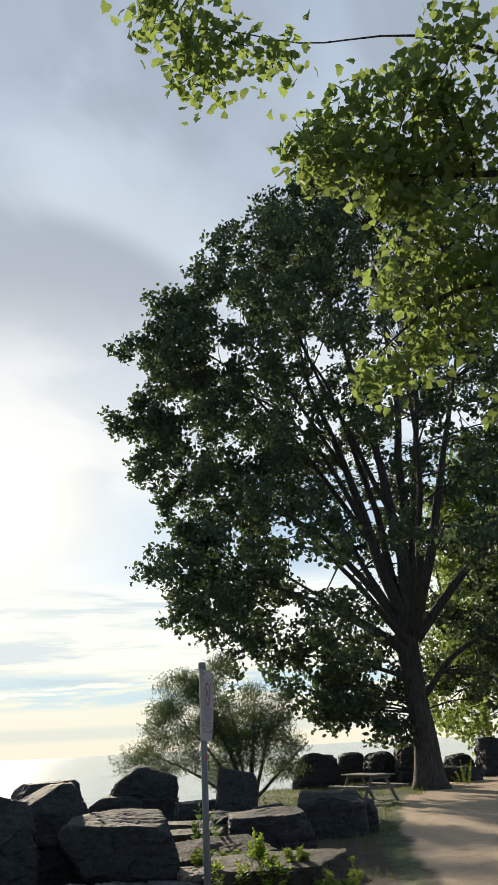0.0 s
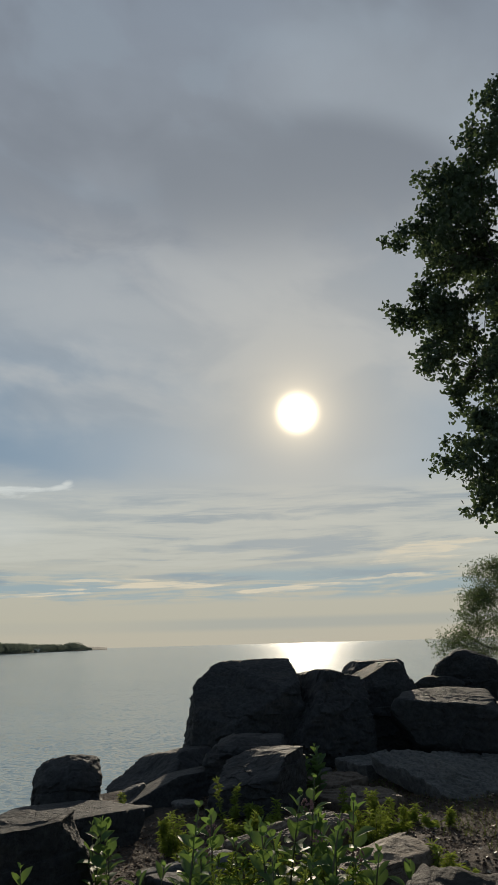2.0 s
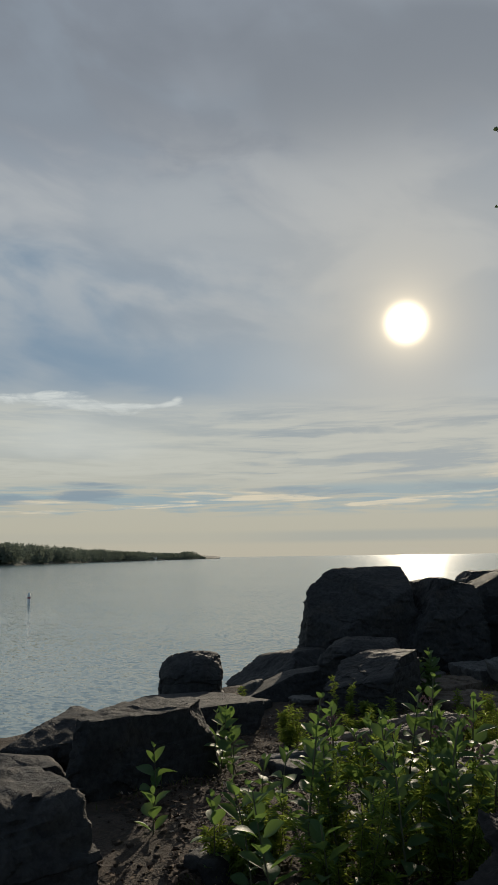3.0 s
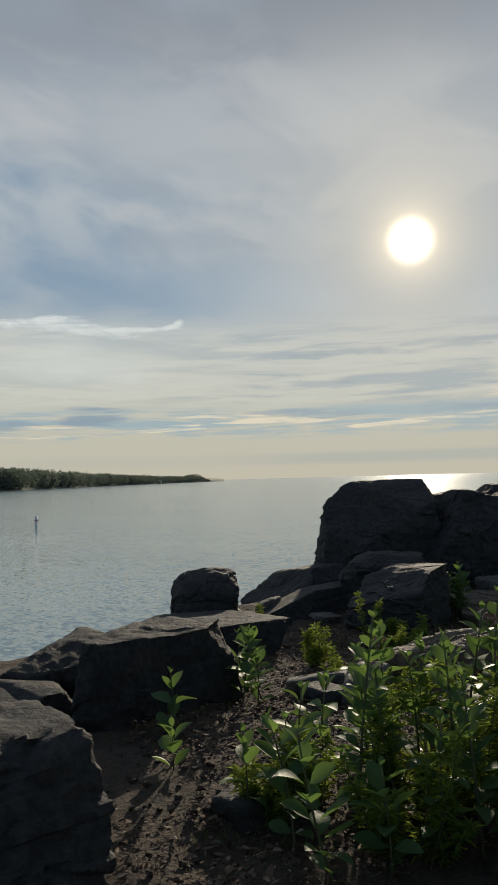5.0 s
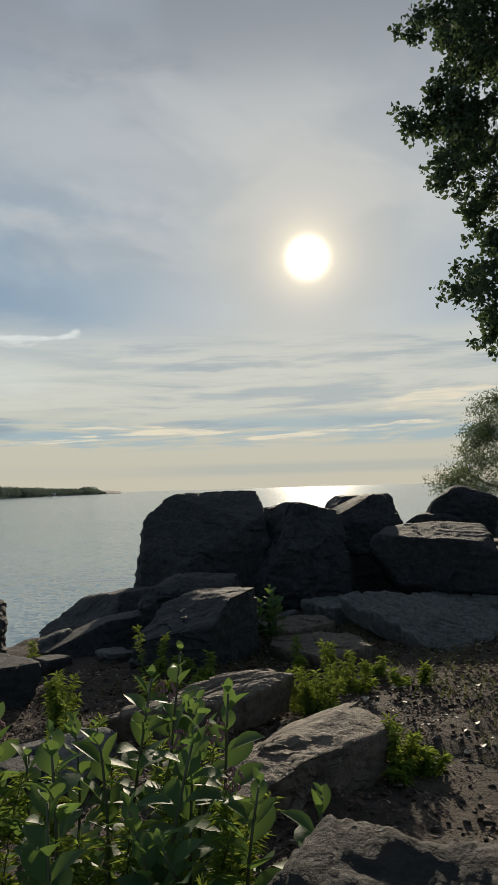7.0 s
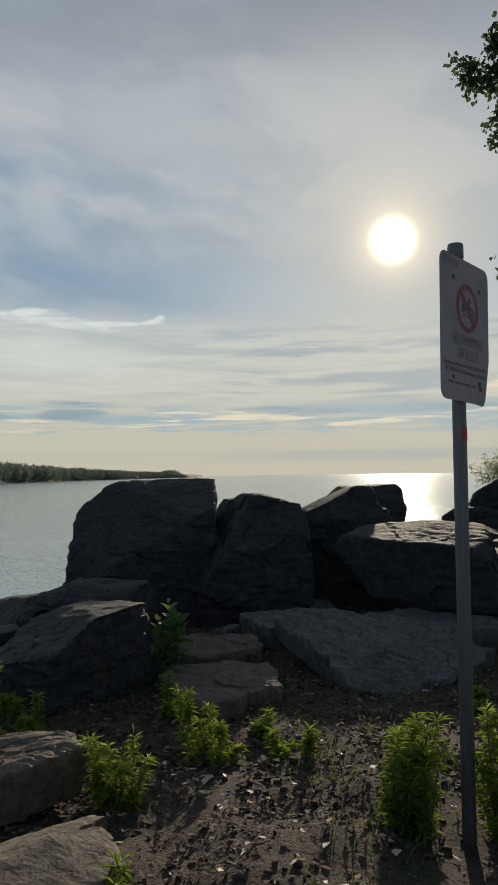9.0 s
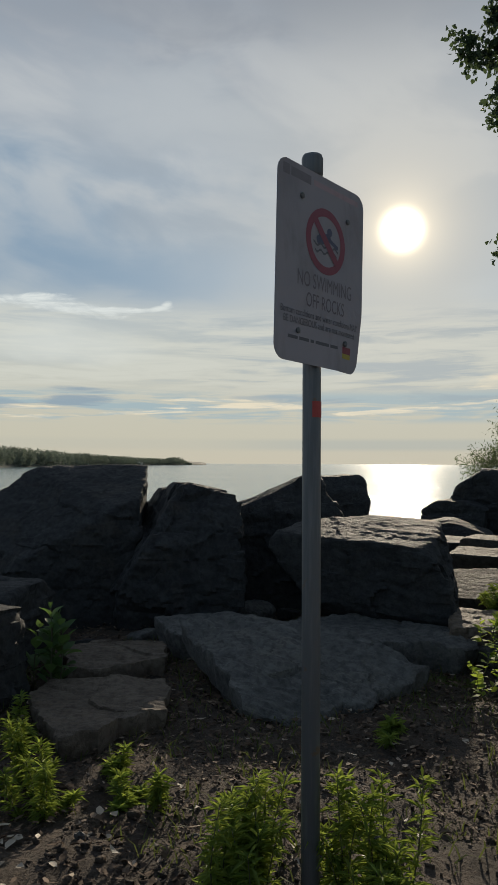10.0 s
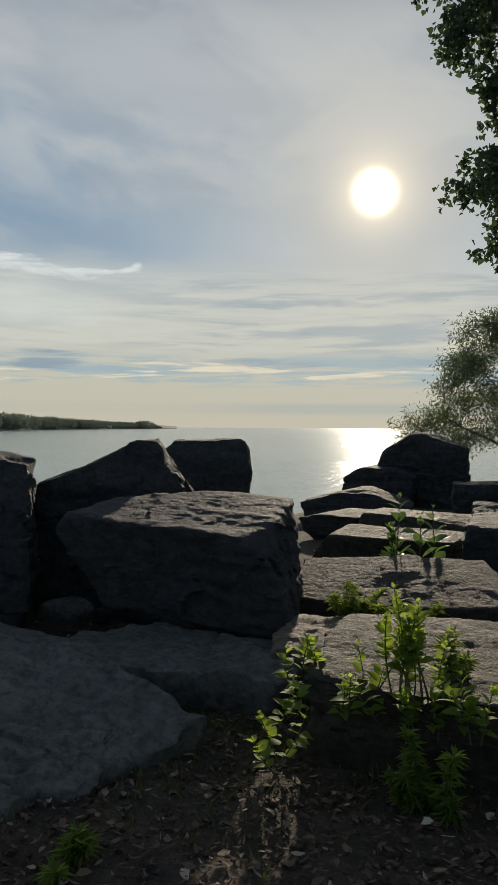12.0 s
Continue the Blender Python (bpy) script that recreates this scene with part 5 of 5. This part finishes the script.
def weed(base, h, stems, spread_r, seed, label, mat=None, leaf=(0.060, 0.0058), density=165, group="roadside weeds"):
    """A clump of upright stems set all round with narrow leaves."""
    rs = np.random.RandomState(seed)
    top = root("weed", base, label, "weed", group)
    tubes, pts = [], []
    for k in range(stems):
        a, r = rs.uniform(0, 6.28), spread_r * rs.uniform(0, 1) ** 0.6
        hh = h * (0.30 + 0.82 * rs.uniform() ** 1.3)
        foot = np.array([0.6 * r * math.cos(a), 0.6 * r * math.sin(a), -0.03])
        head = np.array([1.3 * r * math.cos(a) + rs.normal() * 0.02, 1.3 * r * math.sin(a) + rs.normal() * 0.02, hh])
        line_w = bent(foot, head, rs, 0, 0.05, 6)
        tubes.append(tube(line_w, np.linspace(0.004, 0.0015, 6), 4))
        u = rs.uniform(0.06, 1.0, density) ** 0.8
        pts.append(np.stack([np.interp(u * 5, range(6), line_w[:, q]) for q in range(3)], 1))
    v, f = merged(tubes)
    tagged(part("stalk", v, f, STEM, top), kind="stuff")
    c = np.concatenate(pts)
    n = len(c)
    ang = rs.uniform(0, 6.28, n)
    a = np.stack([np.cos(ang), np.sin(ang), rs.uniform(-0.3, 1.4, n)], 1)
    a /= np.linalg.norm(a, axis=1)[:, None]
    b = np.cross(a, [0, 0, 1])
    b /= np.linalg.norm(b, axis=1)[:, None]
    l = (leaf[0] * rs.uniform(0.35, 1.35, n))[:, None]
    w = (leaf[1] * rs.uniform(0.7, 1.2, n))[:, None]
    dn = np.array([0, 0, -1.0])
    m1, tip = c + a * l * 0.5, c + a * l + dn * l * 0.25
    v = np.stack([c, m1 + b * w, tip, m1 - b * w], 1).reshape(-1, 3)
    i = np.arange(n)[:, None] * 4
    tagged(big_mesh("foliage", v, np.concatenate([i + [[0, 1, 2]], i + [[0, 2, 3]]]), mat or LEAF_WEED, top), kind="stuff")
    return top


def on_ground(x, y, dz=0.0):
    return (x, y, height_at(x, y) + dz)


milk_label = "tall leafy milkweed with broad green leaves"
rs = np.random.RandomState(77)
spots = [(-1.47, 3.38, 0.9), (-1.22, 3.36, 0.8), (-1.66, 3.48, 0.78), (-1.06, 3.2, 0.62), (-1.85, 2.7, 0.86), (-2.28, 2.95, 0.42), (-1.55, 2.95, 0.72), (-1.35, 2.75, 0.66), (-1.95, 3.15, 0.70), (-1.75, 2.3, 0.58), (-1.15, 2.95, 0.6), (-1.5, 3.75, 0.62), (-2.1, 3.35, 0.55), (-1.72, 3.1, 0.6), (-1.3, 3.1, 0.75), (-2.0, 2.45, 0.5), (-2.3, 2.55, 0.36), (-1.0, 3.45, 0.5), (-1.42, 3.6, 0.7), (-1.58, 3.25, 0.68), (-1.12, 3.1, 0.55), (-1.9, 2.95, 0.6), (-1.68, 2.8, 0.62), (-1.45, 2.6, 0.5), (-2.15, 3.05, 0.45), (-1.25, 3.25, 0.66), (-1.85, 3.45, 0.6), (-1.6, 2.45, 0.42), (-2.12, 2.65, 0.4)]
for k, (x, y, h) in enumerate(spots):
    leafy("milkweed", on_ground(x, y), h, 100 + k, milk_label + (" and a faded flower head" if k in (0, 1, 8) else ""), "milkweed", "milkweeds", MILK, max(6, int(h * 17)), 0.80, 22, k in (0, 1, 8), lean=0.12, stray=30.0)
for k, (x, y, h, z) in enumerate([(-3.22, 3.22, 0.36, 0.0), (-2.86, 2.78, 0.20, 0.0), (-3.3, 4.1, 0.48, 0), (-3.2, 4.2, 0.44, 0), (-3.42, 4.25, 0.40, 0), (-3.15, 4.05, 0.34, 0), (-2.98, 7.9, 0.52, 0.03), (-2.90, 7.86, 0.42, 0.03), (-2.95, 8.0, 0.36, 0.03), (-3.06, 7.86, 0.38, 0.03), (-2.92, 7.95, 0.48, 0.03)]):
    leafy("milkweed", on_ground(x, y, z), h, 140 + k, "young milkweed with upright bright green leaves", "milkweed", "milkweeds", MILK, max(4, int(h * 16)), 0.85, 34)
for k, (x, y, h) in enumerate([(-0.95, 12.4, 0.90), (-0.76, 12.4, 0.74), (-0.86, 12.3, 0.62), (-0.92, 12.45, 0.68), (-0.72, 12.46, 0.80)]):
    leafy("milkweed", on_ground(x, y), h, 190 + k, "bright milkweed growing between flat stones", "milkweed", "milkweeds", MILK, 6, 0.9, 30, bare=0.45)
# young growth over the front edge and side of the flat-topped boulder: x, y, foot height, stem, bare share
rs = np.random.RandomState(91)
growth = [(0.11, 9.36, 0.18, 0.38, 0.35), (0.16, 9.38, 0.2, 0.44, 0.42), (0.12, 9.41, 0.2, 0.48, 0.5), (0.18, 9.36, 0.16, 0.3, 0.3), (0.03, 9.36, 0.18, 0.50, 0.55), (0.05, 9.37, 0.18, 0.44, 0.5), (0.0, 9.38, 0.2, 0.40, 0.45), (0.07, 9.40, 0.2, 0.56, 0.62), (-0.08, 9.40, 0.2, 0.30, 0.5), (0.02, 9.42, 0.2, 0.36, 0.5), (0.09, 9.36, 0.18, 0.34, 0.45)]
growth += [(x, 9.34 + rs.uniform(-0.04, 0.08), 0.12 + rs.uniform(-0.06, 0.04), rs.uniform(0.11, 0.22), 0.2) for x in np.linspace(-0.22, 0.42, 15)]
growth += [(-0.46 + rs.normal() * 0.03, y, z, rs.uniform(0.12, 0.2), 0.2) for y, z in ((9.62, 0.16), (9.55, 0.16), (9.66, 0.18), (9.48, 0.10), (9.34, 0.06), (9.28, 0.0), (9.22, -0.12), (9.18, -0.14), (9.24, -0.14))]
for k, (x, y, z, h, bare) in enumerate(growth):
    h = h * 0.8 if h > 0.25 else h
    leafy("seedling", (x, y, z), h, 160 + k, "sunlit seedling with pale green leaves growing on a boulder", "seedling", "seedlings", WIDE, 12 if h > 0.23 else 7, 0.48, 26, lean=0.15 if h > 0.25 else 0.5, stray=60.0, bare=bare)
for k, (x, y, h, s, r, dz) in enumerate([
    (-0.61, 6.42, 0.47, 14, 0.15, 0), (-0.53, 6.36, 0.52, 5, 0.08, 0), (-0.68, 6.52, 0.38, 6, 0.10, 0), (-0.19, 6.52, 0.50, 16, 0.13, 0), (-0.12, 6.46, 0.36, 6, 0.08, 0), (0.03, 6.36, 0.26, 5, 0.08, 0),
    (-1.12, 5.25, 0.24, 7, 0.14, 0), (-0.98, 5.15, 0.14, 5, 0.14, 0), (-1.75, 6.68, 0.26, 7, 0.14, 0), (-1.97, 6.78, 0.34, 4, 0.10, 0), (-1.76, 5.92, 0.36, 7, 0.13, 0), (-1.92, 6.02, 0.28, 6, 0.12, 0), (-2.35, 7.1, 0.26, 3, 0.06, 0),
    (-1.7, 7.05, 0.12, 4, 0.05, 0), (-1.35, 6.9, 0.14, 3, 0.12, 0), (-1.5, 6.95, 0.10, 3, 0.10, 0), (-3.0, 5.9, 0.28, 5, 0.16, 0), (-2.75, 6.15, 0.26, 4, 0.1, 0), (-3.4, 5.3, 0.36, 8, 0.16, 0), (-2.95, 4.75, 0.22, 9, 0.2, 0),
    (-1.7, 3.9, 0.5, 9, 0.16, 0), (-1.5, 3.2, 0.55, 12, 0.22, 0), (-1.25, 3.05, 0.5, 12, 0.22, 0), (-1.8, 2.95, 0.55, 12, 0.2, 0), (-1.6, 2.6, 0.45, 12, 0.22, 0), (-2.1, 2.75, 0.36, 10, 0.16, 0), (-2.25, 2.62, 0.2, 14, 0.14, 0), (-1.35, 3.5, 0.5, 10, 0.2, 0), (-1.05, 3.0, 0.4, 9, 0.18, 0),
    (-0.85, 8.2, 0.12, 4, 0.12, 0), (0.15, 7.42, 0.20, 6, 0.10, 0), (0.1, 7.9, 0.22, 7, 0.16, 0), (0.22, 9.22, 0.28, 8, 0.16, 0), (0.95, 9.3, 0.3, 10, 0.2, 0), (1.15, 10.3, 0.35, 9, 0.2, 0),
    (-3.35, 6.46, 0.46, 3, 0.1, 0), (-3.15, 6.46, 0.36, 3, 0.1, 0), (-2.85, 6.45, 0.25, 4, 0.08, 0), (0.5, 17.8, 0.6, 9, 0.35, 0), (1.4, 17.6, 0.9, 8, 0.4, 0), (2.3, 18.2, 0.8, 8, 0.35, 0), (0.2, 18.4, 0.7, 9, 0.4, 0), (7.6, 29.6, 0.8, 8, 0.4, 0), (-4.62, 6.5, 0.30, 2, 0.05, 0), (0.15, 9.75, 0.16, 5, 0.14, 0.38), (0.55, 9.9, 0.18, 6, 0.16, 0.38), (-0.25, 10.5, 0.14, 6, 0.18, 0.36), (-0.75, 10.95, 0.22, 6, 0.12, 0.22), (-0.35, 10.95, 0.14, 5, 0.16, 0.25), (-1.0, 12.7, 0.2, 6, 0.2, 0.1)]):
    weed(on_ground(x, y, dz), h, s, r, 200 + k, "clump of bright green weeds with narrow leaves")


# Grass, litter and pebbles
def scatter(rs, n, x0, x1, y0, y1, keep):
    p = np.stack([rs.uniform(x0, x1, n), rs.uniform(y0, y1, n)], 1)
    return p[keep(p[:, 0], p[:, 1])]


rs = np.random.RandomState(91)
p = scatter(rs, 80000, -4.2, 2.6, 0.5, 12.5, lambda x, y: (fbm(np.stack([x * 1.1, y * 1.1, x * 0], 1), 3) > 0.06 - 0.7 * (x < -1.6) - 0.9 * (y > 7.4)) & (shore(x, y) > 1.2) & (rs.rand(len(x)) < np.where((x > -1.0) & (y < 6.2), 0.22, 1.0) * np.clip((12.2 - y - 1.2 * np.maximum(x, 0)) / 2.0, 0, 1)))
n = len(p)
z = land(p[:, 0], p[:, 1]) + rs.uniform(0.004, 0.03, n)
c = np.stack([p[:, 0], p[:, 1], z], 1)
a = np.stack([rs.normal(size=n), rs.normal(size=n), rs.normal(size=n) * 0.12], 1)
a /= np.linalg.norm(a, axis=1)[:, None]
b = np.cross(a, np.stack([rs.normal(size=n) * 0.2, rs.normal(size=n) * 0.2, np.ones(n)], 1))
b /= np.linalg.norm(b, axis=1)[:, None]
l, w = 0.013 + 0.048 * rs.uniform(0, 1, n)[:, None] ** 2, 0.005 + 0.030 * rs.uniform(0, 1, n)[:, None] ** 2
lift = np.array([0, 0, 1.0]) * rs.uniform(0, 0.012, n)[:, None]
curl_l = np.array([0, 0, 1.0]) * (w * rs.uniform(-0.1, 0.5, (n, 1)))
v = np.stack([c - a * l / 2, c - a * l * 0.22 - b * w * 0.46 + curl_l, c + a * l * 0.16 - b * w * 0.42 + curl_l, c + a * l / 2 + lift, c + a * l * 0.20 + b * w * 0.38 + curl_l, c - a * l * 0.18 + b * w * 0.48 + curl_l], 1).reshape(-1, 3)
i = np.arange(n)[:, None] * 6
tagged(big_mesh("leaf_litter", v, np.concatenate([i + [[0, q, q + 1]] for q in range(1, 5)]), LITTER), "dry brown and grey dead leaves strewn over soil", "leaf litter", "", "stuff")


def grass_patch(name, rs, spots_g, h, label, mat=None):
    n = len(spots_g)
    z = land(spots_g[:, 0], spots_g[:, 1]) - 0.01
    c = np.stack([spots_g[:, 0], spots_g[:, 1], z], 1)
    hh = (h * rs.uniform(0.4, 1.2, n))[:, None]
    d = np.stack([rs.normal(size=n) * 0.4, rs.normal(size=n) * 0.4, np.ones(n)], 1) * hh
    s = np.stack([rs.normal(size=n), rs.normal(size=n), np.zeros(n)], 1)
    s *= (0.0035 + 0.03 * h * h) / np.linalg.norm(s, axis=1)[:, None]
    mid = c + d * 0.55
    tip = c + d + np.stack([d[:, 0], d[:, 1], -np.abs(d[:, 0])], 1) * 0.5
    v = np.stack([c - s, c + s, mid + s * 0.8, tip, mid - s * 0.8], 1).reshape(-1, 3)
    i = np.arange(n)[:, None] * 5
    f = np.concatenate([i + [[0, 1, 2]], i + [[0, 2, 4]], i + [[4, 2, 3]]])
    return tagged(big_mesh(name, v, f, mat or GRASS), label, "grass", "", "stuff")


p = scatter(rs, 16000, -3.6, 1.6, 1.2, 12.0, lambda x, y: (fbm(np.stack([x * 1.6 + 5, y * 1.6, x * 0], 1), 3) > 0.22) & (shore(x, y) > 1.0))
grass_patch("grass", rs, p, 0.09, "thin short grass in the trodden soil")
p = scatter(rs, 42000, -2.0, 12.0, 10.5, 34.0, lambda x, y: (shore(x, y) > 1.2) & (np.abs(x - np.interp(y, [9, 16, 24, 30], [3.9, 4.6, 6.6, 9.0]) + 0.3) > 1.75 + 0.3 * fbm(np.stack([x, y, x * 0], 1), 2)) & (fbm(np.stack([x * 0.7, y * 0.7, x * 0], 1), 3) > -0.25))
grass_patch("grass", rs, p, 0.16, "green grass along the edges of the path")
p = scatter(rs, 5200, -1.9, -0.55, 9.2, 9.75, lambda x, y: np.abs(y - 9.28 - 0.22 * (x + 1.9) + 0.05 * np.sin(9 * x)) < 0.09)
grass_patch("grass", rs, p, 0.05, "low dark grass in the gap between flagstones")
pieces = []
for k in range(170):
    x, y = rs.uniform(-3.2, 1.2), rs.uniform(1.5, 11.5)
    if shore(np.array([x]), np.array([y]))[0] < 1.5:
        continue
    d, ff = cube_sphere(2)
    r = rs.uniform(0.010, 0.03)
    pieces.append((d * np.array([r, r * rs.uniform(0.6, 1), r * rs.uniform(0.4, 0.7)]) * (1 + 0.2 * rs.normal(size=(len(d), 1))) + np.array(on_ground(x, y, r * 0.2)), ff.tolist()))
v, f = merged(pieces)
tagged(part("pebbles", v, f, SLAB), "small grey pebbles in the soil", "pebbles", "", "stuff")


# crumbs of soil, and pale curled leaves lying on the trodden ground
d8, f8 = cube_sphere(1)
m = 8000
spot = np.stack([rs.uniform(-3.4, 1.5, m), rs.uniform(1.6, 9.6, m)], 1)
r = 0.006 + 0.024 * rs.uniform(0, 1, (m, 1, 1)) ** 2.5
lump = d8[None] * r * rs.uniform(0.55, 1.1, (m, 1, 3)) * (1 + 0.22 * rs.normal(size=(m, len(d8), 1)))
lump += np.concatenate([spot, land(spot[:, 0], spot[:, 1])[:, None]], 1)[:, None]
tris = (np.asarray(f8)[None] + (np.arange(m) * len(d8))[:, None, None]).reshape(-1, 4)
tagged(big_mesh("soil_crumbs", lump.reshape(-1, 3), tris, GROUND), "loose brown crumbs of trodden soil", "soil", "", "stuff")
m = 150
spot = np.stack([rs.normal(-1.15, 0.75, m), rs.normal(6.1, 0.95, m)], 1)
spot[: m // 8] = np.stack([rs.normal(0.15, 0.6, m // 8), rs.normal(8.3, 0.7, m // 8)], 1)
c = np.concatenate([spot, land(spot[:, 0], spot[:, 1])[:, None] + 0.018], 1)
ang = rs.uniform(0, 6.28, m)
a = np.stack([np.cos(ang), np.sin(ang), rs.normal(size=m) * 0.15], 1)
b = np.stack([-np.sin(ang), np.cos(ang), rs.normal(size=m) * 0.25], 1)
l, w = rs.uniform(0.022, 0.062, (m, 1)), rs.uniform(0.016, 0.045, (m, 1))
rise = np.array([0, 0, 1.0])
v = np.stack([c - a * l / 2, c - a * l * 0.1 - b * w / 2 + rise * w * 0.35, c + a * l * 0.3 - b * w * 0.3 + rise * w * 0.2, c + a * l / 2 + rise * l * 0.15, c + a * l * 0.2 + b * w * 0.42 + rise * w * 0.3, c - a * l * 0.2 + b * w / 2 + rise * w * 0.25], 1).reshape(-1, 3)
i = np.arange(m)[:, None] * 6
tagged(big_mesh("pale_leaves", v, np.concatenate([i + [[0, q, q + 1]] for q in range(1, 5)]), PALE_LEAF), "pale curled dead leaves lying on the soil", "leaf litter", "", "stuff")


# Picnic table near the big tree
def picnic_table(base, yaw):
    top = root("picnic_table", base, "weathered wooden picnic table in the shade by the tree", "picnic table", yaw=yaw)
    for k in range(5):
        part("plank", *box(0, (k - 2) * 0.145, 0.73, 1.8, 0.135, 0.04, 0.006), TIMBER, top)
    for s in (-1, 1):
        for k in (0, 1):
            part("bench_plank", *box(0, s * (0.62 + 0.145 * k), 0.43, 1.8, 0.135, 0.04, 0.006), TIMBER, top)
    for x in (-0.6, 0.6):
        part("crossbeam", *box(x, 0, 0.385, 0.045, 1.52, 0.09, 0.005), TIMBER, top)
        part("top_batten", *box(x + 0.05, 0, 0.665, 0.045, 0.7, 0.09, 0.005), TIMBER, top)
        for s in (-1, 1):
            leg = part("leg", *box(0, 0, 0, 0.045, 0.09, 0.86, 0.005), TIMBER, top)
            leg.matrix_basis = pose(x - 0.05, s * 0.42, 0.345, s * 30, 0, 0)
    return top


picnic_table(on_ground(3.3, 23.8), -62)

# Marker post standing in the lake
marker = root("marker_post", (-46.6, 41.4, LAKE), "pale marker post standing in the lake", "marker post")
part("pole", *tube([(0, 0, -1.5), (0, 0, 0.78), (0, 0, 0.83)], [0.12, 0.12, 0.07], 12), WHITEWASH, marker, smooth=True)
part("collar", *tube([(0, 0, 0.40), (0, 0, 0.52)], [0.128, 0.128], 12), RED, marker, "dull red band")


# Wooded headland across the bay
def head_at(az):
    return np.interp(az, [33.85, 36, 40, 45, 49, 56, 66, 80], [1350, 1180, 850, 600, 470, 400, 360, 340])


rs = np.random.RandomState(12)
azs = np.concatenate([np.linspace(33.85, 36, 14), np.linspace(36.2, 80, 90)])
verts, faces = [], []
for az in azs:
    r0 = float(head_at(az))
    rise = np.interp(az, [33.85, 34.3, 35.2, 36, 80], [0.6, 2.0, 3.2, 3.4, 3.0])
    for r, z in ((r0 - 1, LAKE - 0.5), (r0, LAKE + 0.5), (r0 + 8, LAKE + rise), (r0 + 120, LAKE + rise + 3), (r0 + 400, LAKE + rise + 3)):
        verts.append((-r * math.sin(radians(az)), r * math.cos(radians(az)), z))
for k in range(len(azs) - 1):
    for q in range(4):
        a0 = k * 5 + q
        faces.append((a0, a0 + 1, a0 + 6, a0 + 5))
tagged(part("headland", verts, faces, DARK_EARTH), "low wooded headland across the bay", "headland", "", "structure")
tips = []
for k in range(1250):
    az = 35.0 + 42.3 * rs.uniform() ** 1.15
    r = float(head_at(az)) + 2 + 40 * rs.uniform() ** 1.4
    h = np.interp(az, [35.0, 35.5, 35.9, 36.4, 36.9, 39, 43, 49, 80], [2, 6, 13, 12, 8.5, 9, 11, 12.6, 13.5]) * rs.uniform(0.66, 1.08)
    c = np.array([-r * math.sin(radians(az)), r * math.cos(radians(az)), LAKE + 0.6 + 0.52 * h])
    m = 120
    d = rs.normal(size=(m, 3))
    d /= np.linalg.norm(d, axis=1)[:, None]
    tips.append(c + d * np.array([0.60 * h, 0.60 * h, 0.50 * h]) * rs.uniform(0.78, 1.0, (m, 1)))
v, f = leaf_mass(rs, np.concatenate(tips), 1.15, 1.25, 0.2, "oval")
tagged(big_mesh("far_woods", v, f, FAR_TREES), "dark green woods covering the headland", "woods", "", "stuff")
for az, w in ((38.85, 7), (42.7, 3.6)):
    r = float(head_at(az)) + 4
    house = root("house", (-r * math.sin(radians(az)), r * math.cos(radians(az)), LAKE + 1.4), "small pale house at the foot of the headland", "house", "houses across the bay", yaw=az)
    part("wall", *box(0, 0, 1.5, w, 5, 3.6, 0.05), WHITEWASH, house)
    part("roof", [(-w / 2 - 0.3, -2.9, 3.2), (w / 2 + 0.3, -2.9, 3.2), (w / 2 + 0.3, 2.9, 3.2), (-w / 2 - 0.3, 2.9, 3.2), (-w / 2 - 0.3, 0, 5.0), (w / 2 + 0.3, 0, 5.0)], [(0, 1, 5, 4), (2, 3, 4, 5), (0, 4, 3), (1, 2, 5), (3, 2, 1, 0)], ROOFING, house)
